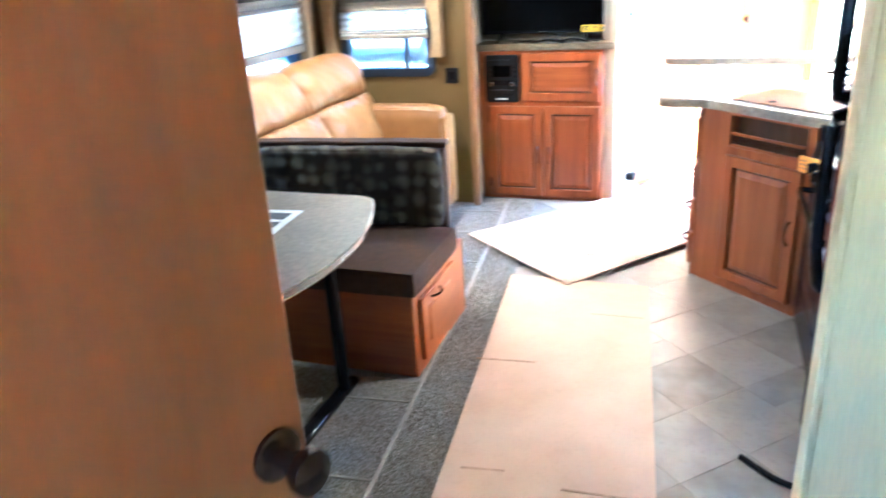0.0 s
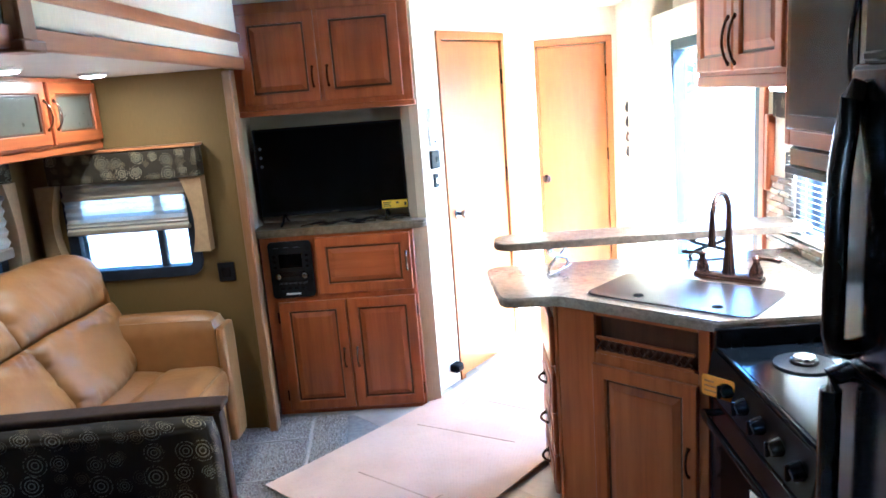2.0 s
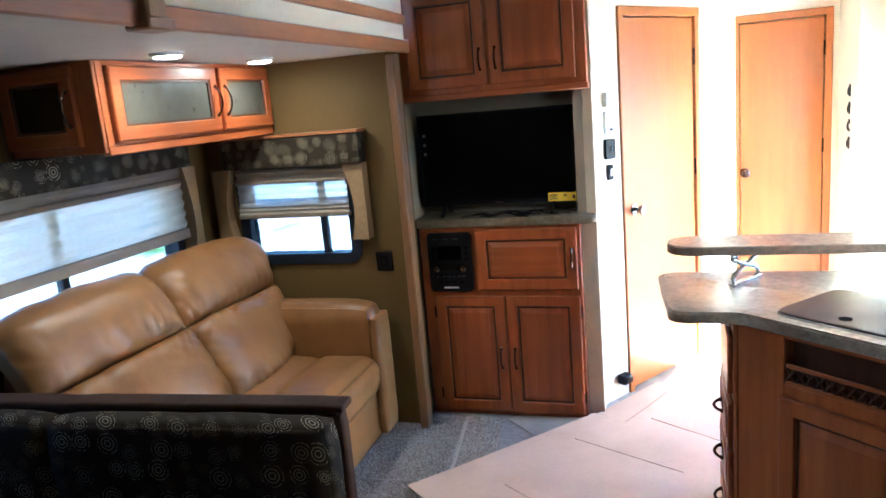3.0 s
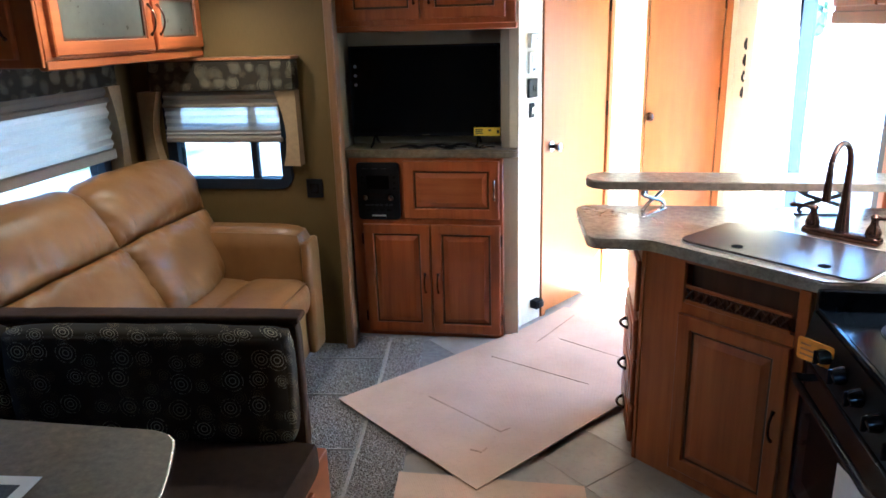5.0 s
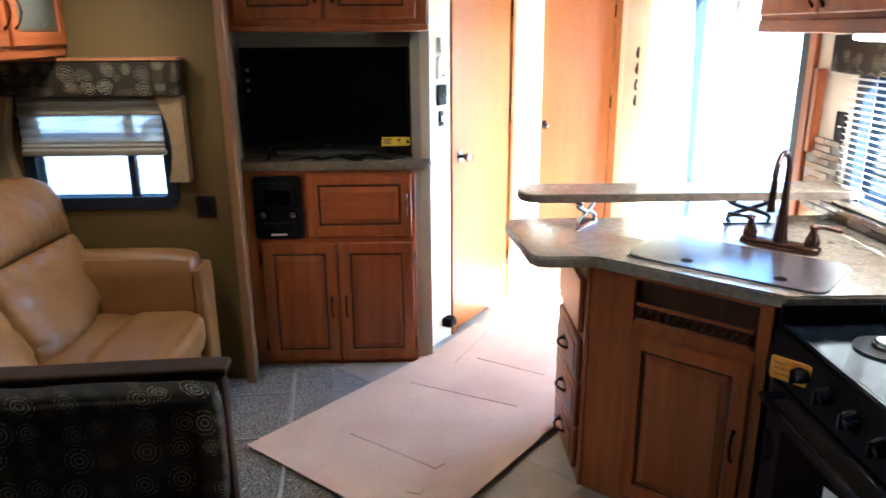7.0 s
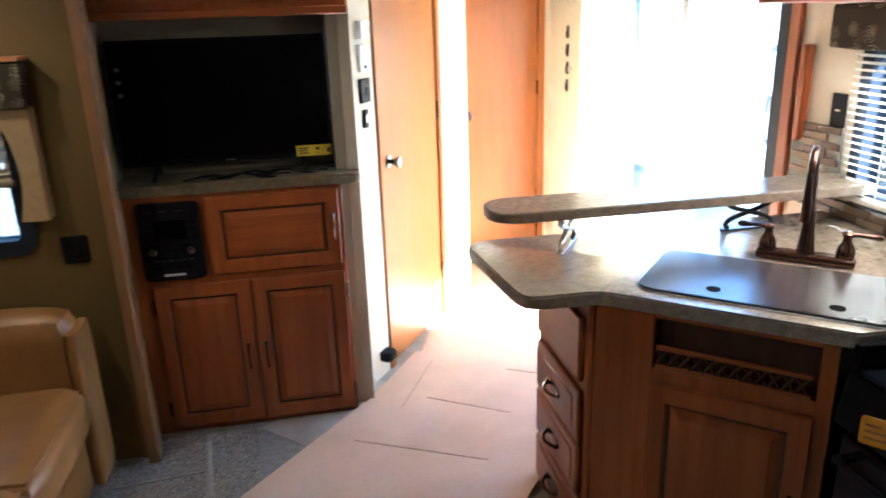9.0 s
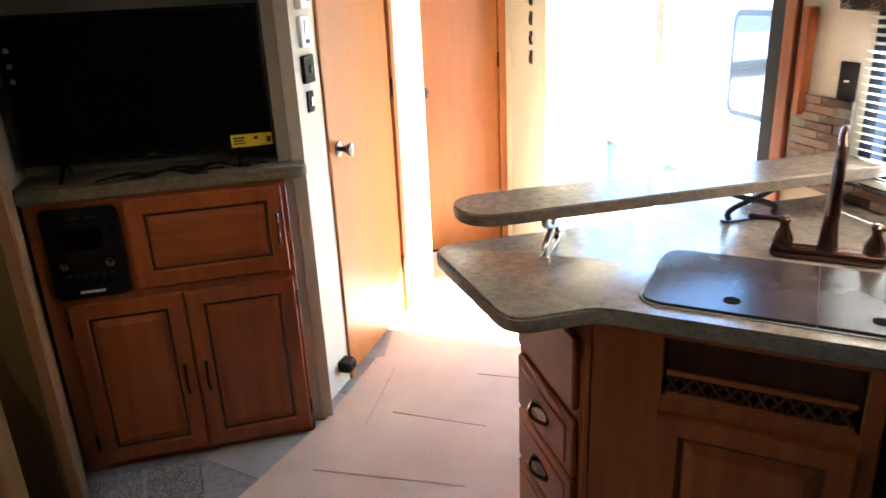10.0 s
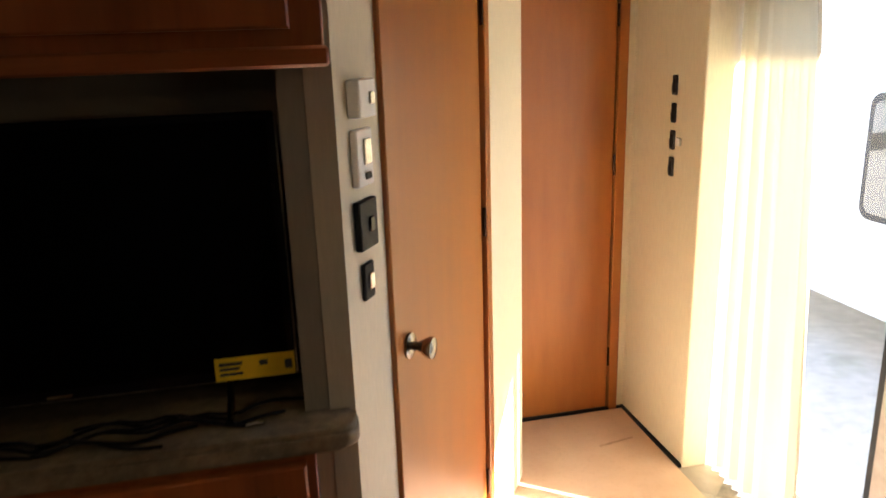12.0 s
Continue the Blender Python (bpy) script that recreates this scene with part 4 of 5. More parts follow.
def pillow(path, y0, y1, bulge, seed, nu=60, nv=36, full=(4.0, 3.0), back=0.05, upright=0.0):
    """A stuffed leather pad swelling off a reclined line, sewn down at its edges and puckered along them."""
    b = B()
    line = spline(path, nv // (len(path) - 1))
    front, rear = [], []
    m = len(line) - 1
    for i in range(nu + 1):
        w = -math.cos(math.pi * i / nu) if i % nu else (-1.0 if i == 0 else 1.0)
        y = (y0 + y1) / 2 + (y1 - y0) / 2 * w
        fr, rr = [], []
        for k, p in enumerate(line):
            q, r = line[max(0, k - 1)], line[min(m, k + 1)]
            tan = (r - q).normalized()
            nrm = Vector((tan.y, -tan.x))
            v = 2 * k / m - 1
            h = bulge * max(0.0, 1 - abs(w) ** full[0]) ** 0.5 * max(0.0, 1 - abs(v) ** full[1]) ** 0.5
            low, high, side = max(0.0, -v) ** 2, max(0.0, v) ** 2, abs(w) ** 5
            soft = min(1.0, h / (0.35 * bulge))
            fold = 0.018 * low * ridge(y * 15 + k * 0.05, k * 0.04, seed)
            fold += 0.021 * high * ridge(y * 13 - k * 0.10, k * 0.05, seed + 3)
            fold += 0.014 * side * ridge(k * 0.15 + y * 6, y * 3, seed + 6)
            fold += 0.005 * ridge(y * 9 + k * 0.16, k * 0.10, seed + 9) * (0.4 + low + high)
            h += soft * (0.012 * noise.noise(Vector((y * 4.5, k * 0.09, seed))) - fold)
            sag = 0.012 * noise.noise(Vector((y * 6, seed, k * 0.05)))
            turn = upright * max(0.0, (w + 1) / 2) ** 4 * (-0.80 - p.x)
            fr.append(b.verts.new((p.x + turn + nrm.x * h, y, p.y + nrm.y * h + sag * soft)))
            rr.append(b.verts.new((p.x + turn - nrm.x * back, y, p.y - nrm.y * back)))
        front.append(fr), rear.append(rr)
    for i in range(nu):
        for k in range(m):
            b.faces.new((front[i][k], front[i][k + 1], front[i + 1][k + 1], front[i + 1][k]))
            b.faces.new((rear[i][k], rear[i + 1][k], rear[i + 1][k + 1], rear[i][k + 1]))
        b.faces.new((front[i][0], front[i + 1][0], rear[i + 1][0], rear[i][0]))
        b.faces.new((front[i][m], rear[i][m], rear[i + 1][m], front[i + 1][m]))
    for k in range(m):
        b.faces.new((front[0][k], rear[0][k], rear[0][k + 1], front[0][k + 1]))
        b.faces.new((front[nu][k], front[nu][k + 1], rear[nu][k + 1], rear[nu][k]))
    bmesh.ops.recalc_face_normals(b, faces=b.faces[:])
    return b


HEAD = [(-0.850, 0.800), (-0.905, 0.885), (-0.965, 0.965), (-1.02, 1.0), (-1.075, 0.985), (-1.105, 0.92)]
LUMBAR = [(-0.655, 0.445), (-0.69, 0.53), (-0.745, 0.63), (-0.80, 0.72), (-0.848, 0.796)]
for a, b, c, sd, up in ((4.80, 5.608, 5.608, 2.0, 0.0), (5.613, 6.34, 6.325, 7.0, 0.85)):
    part("back_cushion", pillow(HEAD, a, b, 0.085, sd, full=(4.5, 4.5), upright=up * 0.7), M_LEATHER, SF, "plump creased leather head cushion")
    part("lumbar_cushion", pillow(LUMBAR, a, c, 0.085, sd + 11, full=(4.5, 4.5), upright=up), M_LEATHER, SF, "plump leather lower back cushion")
part("back_frame", soft_box(B(), -1.15, -1.0, 4.90, 6.30, 0.1, 0.86, 0.05, 8), M_LEATHER, SF)
for a, b, sd, top in ((6.16, 6.345, 3.0, 0.725), (4.832, 4.94, 8.0, 0.62)):
    arm = part("armrest", soft_box(B(), -1.12, -0.22, a, b, 0.30, top, 0.075, 14, 0.012, 0.004, sd), M_LEATHER, SF)
    part("arm_front", soft_box(B(), -0.235, -0.185, a + 0.004, b - 0.004, 0.05, top - 0.06, 0.022, 8), M_LEATHER, arm, "stitched leather arm front")
    part("arm_side", soft_box(B(), -1.12, -0.23, a + 0.01, b - 0.01, 0.04, 0.33, 0.02, 6), M_LEATHER, arm)

# ---- dinette ----
DB = thing("dinette_bench", "brown dinette bench with ring print back cushions", "bench", 0, 0, 0)
base = part("bench_base", box(B(), -1.16, 0.345, 4.14, 4.80, 0, 0.385, 0.004), M_WOOD_H, DB, "dark stained wood bench box")
part("seat_cushion", soft_box(B(), -1.16, 0.372, 4.11, 4.66, 0.386, 0.50, 0.025, 12, 0.006, 0.002, 2.0), M_BROWN, DB, "brown cloth seat cushion")
LEAN = Matrix.Translation((0.30, 4.82, 0)) @ Matrix.Rotation(radians(4.5), 4, "Z") @ Matrix.Translation((-0.30, -4.82, 0))
part("back_shell", soft_box(B(), -1.16, 0.296, 4.745, 4.81, 0.386, 0.842, 0.018, 10), M_BROWN, DB, "brown cloth back shell", True, LEAN)
part("back_cap", soft_box(B(), -1.16, 0.302, 4.742, 4.828, 0.842, 0.868, 0.012, 16, 0.0, 0.005, 6.0), M_BROWN, DB, "brown padded cap along the back", True, LEAN)
for a, b, sd in ((-0.60, 0.286, 1.0), (-1.15, -0.615, 4.0)):
    part("back_cushion", soft_box(B(), a, b, 4.63, 4.745, 0.49, 0.848, 0.038, 16, 0.010, 0.004, sd), M_RINGS, DB, "dark ring print back cushion", "all", LEAN)
dp = part("bench_door", box(B(), 0.346, 0.364, 4.20, 4.62, 0.06, 0.345, 0.004), M_WOOD_H, DB, "stained wood bench door")
part("raised_field", box(B(), 0.362, 0.370, 4.27, 4.55, 0.12, 0.285, 0.005), M_WOOD_H, dp)
hb = B()
tube(hb, arc((0.366, 4.30, 0.315), (0.366, 4.40, 0.315), (0.026, 0, 0), 8), 0.005, 8)
part("handle", hb, M_BRONZE, dp, "dark bronze arched handle")

TB = thing("dinette_table", "stone print dinette table with a bowed end", "table", 0, 0, 0)
tp = [(-1.10, 4.25), (-1.10, 3.15)] + [(0.185, 3.15), (0.275, 3.35), (0.318, 3.58), (0.312, 3.80), (0.258, 4.03), (0.165, 4.25)]
part("tabletop", prism(B(), rounded_poly(tp, [0.02, 0.02, 0.08, 0.08, 0.08, 0.08, 0.08, 0.06], 4), 0.733, 0.765, 0.006, 2), M_LAMINATE_SHADE, TB, "mottled grey-brown stone print top, shade-toned")
part("edge_band", prism(B(), rounded_poly([(x + (0.003 if x > 0 else -0.003), y + (0.003 if y > 3.7 else -0.003)) for x, y in tp], [0.02, 0.02, 0.08, 0.08, 0.08, 0.08, 0.08, 0.06], 4), 0.739, 0.759), M_STEEL, TB, "bright metal edge band")
for x in (0.085, -0.72):
    lg = part("leg", tube(B(), [(x, 3.97, 0.03), (x, 3.97, 0.733)], 0.028, 16), M_BLACK, TB, "black tubular leg")
    part("foot_bar", box(B(), x - 0.03, x + 0.03, 3.42, 4.06, 0.0, 0.035, 0.01), M_BLACK, lg)
    part("brace", tube(B(), [(x, 3.97, 0.60), (x + 0.10, 3.90, 0.725)], 0.012, 8), M_STEEL, lg)
    part("leg_post", tube(B(), [(x, 3.55, 0.03), (x, 3.55, 0.733)], 0.022, 12), M_BLACK, lg)

BR = thing("brochure", "open white brochure with photographs on the table", "brochure", -0.20, 3.75, 0.766, 5)
part("sheet", box(B(), -0.19, 0.19, -0.265, 0.265, 0, 0.002), M_PAPER, BR, "", False)
random.seed(11)
for i in range(3):
    for j in range(5):
        x, y = -0.165 + i * 0.115, -0.235 + j * 0.098
        part("photo", box(B(), x, x + 0.095, y, y + 0.075, 0.0021, 0.0026), random.choice((M_INK, M_INKRED, M_INK, M_INK)), BR, "small printed photograph", False)

# ---- kitchen ----
# sink base set at an angle
SK = thing("sink_cabinet", "stained wood sink base cabinet set at an angle", "cabinet", 1.39, 5.47, 0, -41.7)
ang = Matrix.Rotation(radians(41.7), 2)


def sink_local(x, y):
    v = ang @ Vector((x - 1.39, y - 5.47))
    return (v.x, v.y)


part("body_panel", box(B(), 0.012, 0.18, 0.0, 0.02, 0, 0.888, 0.003), M_WOOD, SK)
part("body_panel", box(B(), 0.585, 0.625, 0.0, 0.02, 0, 0.888, 0.003), M_WOOD, SK)
part("body_panel", box(B(), 0.18, 0.585, 0.001, 0.02, 0, 0.73, 0.0), M_WOOD, SK, "", False)
part("corner_post", box(B(), -0.004, 0.014, -0.004, 0.02, 0, 0.888, 0.003), M_WOOD, SK)
# shade inside the slot is given by this panel's dark colour
part("slot_back", box(B(), 0.18, 0.585, 0.05, 0.06, 0.72, 0.888), M_GLAZE_SHADE, SK, "slot back panel coloured dark for the slot's shade", False)
part("slot_top", box(B(), 0.18, 0.585, 0.0, 0.05, 0.878, 0.888), M_WOOD_H, SK, "", False)
lat = part("lattice_strip", box(B(), 0.19, 0.575, -0.006, 0.004, 0.73, 0.745, 0.002), M_WOOD_H, SK, "carved lattice strip")
part("lattice_rail", box(B(), 0.19, 0.575, -0.006, 0.004, 0.787, 0.80, 0.002), M_WOOD_H, lat)
for i in range(12):
    x = 0.205 + i * 0.0315
    lb = B()
    tube(lb, [(x - 0.014, -0.001, 0.745), (x + 0.014, -0.001, 0.787)], 0.0045, 6)
    tube(lb, [(x + 0.014, -0.001, 0.745), (x - 0.014, -0.001, 0.787)], 0.0045, 6)
    part("lattice_cross", lb, M_GLAZE_SHADE, lat)
raised_panel(SK, 0.175, 0.588, 0.055, 0.69, 0, pull=(0.558, 0.40, 0.11))

# drawer unit at the end of the peninsula
DU = thing("drawer_cabinet", "stained wood drawer unit at the peninsula end", "cabinet", 1.39, 5.92, 0, -90)
part("body", box(B(), 0.0, 0.45, 0.0, 0.4, 0, 0.888, 0.003), M_WOOD, DU)
for z0, z1 in ((0.05, 0.22), (0.23, 0.405), (0.415, 0.59)):
    d = part("drawer_front", box(B(), 0.03, 0.42, -0.02, 0.0, z0, z1, 0.006), M_WOOD_H, DU, "stained wood drawer front")
    part("drawer_field", box(B(), 0.065, 0.385, -0.025, -0.018, z0 + 0.03, z1 - 0.03, 0.005), M_WOOD_H, d)
    zc = (z0 + z1) / 2
    part("pull_plate", prism(B(), [(0.225 + 0.062 * math.cos(k * 0.3142), zc + 0.022 * math.sin(k * 0.3142)) for k in range(20)], 0.0245, 0.0285, 0.001, 1), M_BRONZE, d, "oval bronze pull plate", True, pose(0, 0, 0, 90))
    handle(d, 0.225, zc - 0.006, 0.105, False, -0.028, 0.006, M_BRONZE, 0.026)
d = part("drawer_front", box(B(), 0.03, 0.42, -0.02, 0.0, 0.62, 0.83, 0.006), M_WOOD_H, DU, "stained wood fixed top panel")

PB = solo("peninsula_back", prism(B(), [(1.795, 5.90), (2.498, 5.90), (2.498, 5.93), (1.795, 5.93)], 0, 0.888), M_WOOD_H, "stained wood back panel of the peninsula", "panel", smooth=False)
solo("kitchen_filler", box(B(), 1.885, 1.905, 4.072, 4.27, 0, 0.888, 0.002), M_WOOD, "stained wood filler beside the range", "panel")

ct = [(1.145, 5.955), (1.190, 5.452), (1.405, 5.451), (1.882, 5.036), (2.498, 5.03), (2.498, 5.985), (1.20, 5.985)]
WT = thing("worktop", "mottled grey-brown stone print kitchen worktop", "worktop")
wr = [0.03, 0.06, 0.04, 0.01, 0, 0, 0.03]
part("top_sheet", prism(B(), rounded_poly(ct, wr, 5), 0.914, 0.93, 0.006, 2), M_LAMINATE, WT)
part("edge_band", prism(B(), rounded_poly([(x - 0.003 if x < 2.4 else x, y - 0.003 if y < 5.9 else y) for x, y in ct], wr, 5), 0.890, 0.923, 0.004, 2), M_LAMINATE, WT, "stone print edge band")

# sink with cover boards
SI = thing("sink", "kitchen sink closed by two brown cover boards", "sink", 1.860, 5.360, 0.93, -41.5)
part("rim", prism(B(), round_rect(-0.325, 0.325, -0.185, 0.185, 0.055), 0.0, 0.003, 0.001, 1), M_ALU, SI, "thin steel sink rim")
for a, b, hx in ((-0.318, 0.0532, -0.122), (0.0540, 0.318, 0.176)):
    pts = round_rect(a, b, -0.178, 0.178, 0.05)
    pts = [(min(x, 0.0532) if a < 0 else max(x, 0.0540), y) for x, y in pts]
    if a < 0:
        pts = rounded_poly([(a, -0.178), (b, -0.178), (b, 0.178), (a, 0.178)], [0.05, 0.004, 0.004, 0.05])
    else:
        pts = rounded_poly([(a, -0.178), (b, -0.178), (b, 0.178), (a, 0.178)], [0.004, 0.05, 0.05, 0.004])
    c = part("cover_board", prism(B(), pts, 0.003, 0.010, 0.002, 1), M_SINK, SI, "smooth brown sink cover board")
    # no hole is cut: a matt black disc paints the shade inside it
    part("finger_hole", tube(B(), [(hx, -0.115, 0.0095), (hx, -0.115, 0.0115)], [0.019, 0.019], 18), M_HOLESHADE, c, "round dark disc for a finger hole's shade")

# two-handled faucet
FA = thing("faucet", "oil-rubbed bronze gooseneck faucet with two levers", "faucet", 2.075, 5.505, 0.93, -42)
part("base_bar", soft_box(B(), -0.135, 0.135, -0.028, 0.028, 0.0, 0.032, 0.014, 8), M_BRONZE, FA)
neck = [(0, 0, 0.03), (0, 0, 0.10), (0, 0, 0.20), (0, 0, 0.27)]
neck += [(0, -0.075 + 0.075 * math.cos(radians(a)), 0.27 + 0.085 * math.sin(radians(a))) for a in range(20, 181, 20)]
neck += [(0, -0.15, 0.22), (0, -0.152, 0.165)]
rn = [0.026, 0.019, 0.013, 0.0115] + [0.0105] * 9 + [0.0125, 0.0145]
part("spout", tube(B(), neck, rn, 14), M_BRONZE, FA, "gooseneck spout")
for x in (-0.105, 0.105):
    h = part("valve_body", tube(B(), [(x, 0, 0.02), (x, 0, 0.032), (x, 0, 0.046), (x, 0, 0.060), (x, 0, 0.078), (x, 0, 0.090), (x, 0, 0.102), (x, 0, 0.110)], [0.020, 0.025, 0.026, 0.022, 0.013, 0.012, 0.017, 0.009], 16), M_BRONZE, FA)
    part("lever", tube(B(), [(x, 0, 0.098), (x + math.copysign(0.022, x), 0, 0.100), (x + math.copysign(0.05, x), 0.002, 0.099), (x + math.copysign(0.082, x), 0.004, 0.097), (x + math.copysign(0.09, x), 0.004, 0.096)], [0.012, 0.006, 0.007, 0.010, 0.005], 10), M_BRONZE, h, "bronze lever")

# raised bar on scrolled brackets
BA = thing("bar_shelf", "raised stone print bar shelf with rounded end", "shelf", 0, 0, 0)
bp = rounded_poly([(1.185, 5.945), (1.185, 5.745), (2.497, 5.745), (2.497, 5.945)], [0.095, 0.095, 0, 0], 8)
part("bar_top", prism(B(), bp, 1.050, 1.084, 0.003, 1), M_LAMINATE, BA, "mottled stone print top")
be = B()
prism(be, rounded_poly([(1.182, 5.948), (1.182, 5.742), (2.497, 5.742), (2.497, 5.948)], [0.097, 0.097, 0, 0], 8), 1.054, 1.080)
part("bar_edge", be, M_EDGE, BA, "dark brown edge band")


def scroll_bracket(x, y, rz, mat, label):
    k = thing("scroll_bracket", label, "bracket", x, y, 0.93, rz, "bar brackets")
    for s in (-1, 1):
        pts = []
        for i in range(19):
            t = i / 18
            pts.append((s * 0.075 * math.cos(math.pi * t) + s * 0.022 * math.sin(2 * math.pi * t), 0.0, 0.008 + 0.106 * t))
        for i in range(1, 6):
            a = radians(60 * i)
            pts.append((pts[18][0] + s * 0.018 * math.sin(a), 0, 0.114 - 0.012 * (1 - math.cos(a))))
        part("scroll", tube(B(), pts, 0.0085, 8), mat, k, "curved iron scroll")
    part("foot_plate", box(B(), -0.10, 0.10, -0.012, 0.012, 0, 0.006, 0.002), mat, k)
    part("head_plate", box(B(), -0.085, 0.085, -0.012, 0.012, 0.114, 0.120, 0.002), mat, k)
    return k


# front bracket gets pale steel to carry its reflected light; its twin stays iron
scroll_bracket(1.46, 5.855, 55, M_STEEL, "scroll bracket under the bar shelf, bright metal for its lit look")
scroll_bracket(2.115, 5.86, 0, M_IRON, "dark iron scroll bracket under the bar shelf")

# mosaic strip backsplash
BS = thing("backsplash", "horizontal strip mosaic backsplash beside the worktop", "backsplash", 0, 0, 0)
part("backing", box(B(), 2.486, 2.4995, 5.92, 6.183, 0.932, 1.24), M_GROUT, BS, "", False)
part("backing_low", box(B(), 2.486, 2.4995, 5.03, 5.92, 0.932, 0.99), M_GROUT, BS, "", False)
mm = Mat("mosaic_strip", 0.25)
stone = mm.noise(14, 5, 0.6, (1, 0.25, 1))
tint = mm.ramp(mm.random(), [(0.0, (0.045, 0.028, 0.02)), (0.25, (0.12, 0.068, 0.042)), (0.5, (0.21, 0.135, 0.085)), (0.75, (0.25, 0.17, 0.105)), (1.0, (0.31, 0.235, 0.16))])
mm.color(mm.mix(mm.math("MULTIPLY", stone, 0.55), tint, (0.10, 0.062, 0.04))).rough(stone, 0.15, 0.4)
M_MOSA = mm.m
strip = mesh_of("strip_tile", box(B(), -0.006, 0.004, 0.0, 0.124, 0.0, 0.026, 0.002), M_MOSA, False)
for r in range(11):
    z = 0.934 + r * 0.0282
    lim = 6.182
    y = 5.035 - (0.06 if r % 2 else 0)
    while y < 6.06:
        y1 = max(y, 5.032)
        if (r < 2 or y1 >= 5.92) and y1 + 0.124 <= lim:
            ob = new("strip_tile", strip)
            ob.parent = BS
            ob.matrix_basis = Matrix.Translation((2.4855, y1, z))
        y += 0.1265


def wall_plate(name, label, x, y, z, rz, w, h, mat, d=0.008, gang=None):
    p = thing(name, label, name.replace("_", " "), x, y, z, rz)
    part("plate", box(B(), -w / 2, w / 2, -d, 0, -h / 2, h / 2, 0.003), mat, p)
    if gang:
        for g in gang:
            part("rocker", box(B(), g[0] - g[2] / 2, g[0] + g[2] / 2, -d - 0.005, -d + 0.001, g[1] - g[3] / 2, g[1] + g[3] / 2, 0.002), g[4], p)
    return p


wall_plate("outlet", "black double outlet above the backsplash", 2.5, 5.965, 1.30, -90, 0.075, 0.118, M_BLACKMATT, 0.008, [(0, 0, 0.02, 0.006, M_WHITE)])
wall_plate("outlet", "black square outlet on the tan end wall", -0.207, 6.40, 0.90, 0, 0.088, 0.10, M_BLACKMATT, 0.010, [(0, 0, 0.045, 0.05, M_BLACK)])

# kitchen wall cabinet with a lamp under it
KU = thing("kitchen_wall_cabinet", "stained wood two-door kitchen wall cabinet", "cabinet", 2.07, 5.85, 1.682, -90)
part("body", box(B(), 0, 0.875, 0.0, 0.428, 0, 0.563, 0.003), M_WOOD, KU)
part("light_rail", box(B(), -0.002, 0.875, -0.008, 0.025, -0.015, 0.03, 0.004), M_WOOD_H, KU)
raised_panel(KU, 0.03, 0.43, 0.045, 0.53, 0, pull=(0.405, 0.15, 0.17))
raised_panel(KU, 0.445, 0.85, 0.045, 0.53, 0, pull=(0.472, 0.15, 0.17))
UL = thing("cabinet_lamp", "lit lamp under the kitchen wall cabinet", "lamp", 2.24, 5.25, 1.655)
part("housing", box(B(), -0.05, 0.05, -0.21, 0.21, 0.012, 0.029, 0.004), M_WHITE, UL)
part("diffuser", soft_box(B(), -0.045, 0.045, -0.20, 0.20, -0.012, 0.013, 0.01, 8), M_LAMP, UL, "glowing lamp cover")

# microwave and hood
MW = thing("microwave", "black microwave in a stained wood surround", "microwave", 2.05, 4.97, 1.50, -90)
for a, b in ((0, 0.035), (0.615, 0.65)):
    part("surround_side", box(B(), a, b, 0, 0.448, 0, 0.748, 0.003), M_WOOD, MW, "stained wood surround")
for a, b in ((0, 0.045), (0.46, 0.748)):
    part("surround_rail", box(B(), 0.035, 0.615, 0, 0.448, a, b, 0.003), M_WOOD_H, MW)
part("oven_body", box(B(), 0.037, 0.613, -0.015, 0.42, 0.047, 0.458, 0.006), M_BLACK, MW)
part("oven_window", box(B(), 0.07, 0.44, -0.018, -0.014, 0.09, 0.42, 0.004), M_SCREEN, MW, "dark glass window")
part("control_panel", box(B(), 0.47, 0.60, -0.018, -0.014, 0.07, 0.44, 0.003), M_BLACKMATT, MW)
part("door_grip", tube(B(), arc((0.455, -0.016, 0.12), (0.455, -0.016, 0.40), (0, -0.03, 0), 8), 0.006, 8), M_BLACK, MW)
HD = thing("range_hood", "black range hood under the microwave", "hood", 2.06, 4.96, 1.41, -90)
part("hood_shell", box(B(), 0.0, 0.64, 0, 0.43, 0, 0.088, 0.01), M_BLACK, HD)
part("hood_lip", box(B(), 0.0, 0.64, -0.012, 0.005, 0.004, 0.03, 0.004), M_BLACKMATT, HD)

# range
RG = thing("range", "black gas range with knobs and an oven", "range", 1.86, 5.02, 0, -90)
part("body", box(B(), 0.0, 0.74, 0.02, 0.63, 0.03, 0.835, 0.004), M_BLACK, RG)
tray = part("cooktop", box(B(), 0.0, 0.74, 0.015, 0.63, 0.836, 0.852, 0.006), M_COOKTOP, RG, "glossy dark cooktop")
part("cooktop_side", box(B(), -0.006, 0.016, 0.0, 0.63, 0.83, 0.912, 0.004), M_BLACK, tray, "raised black side rim")
part("cooktop_front", box(B(), 0.016, 0.74, 0.0, 0.018, 0.842, 0.857, 0.005), M_COOKTOP, tray, "bright front lip")
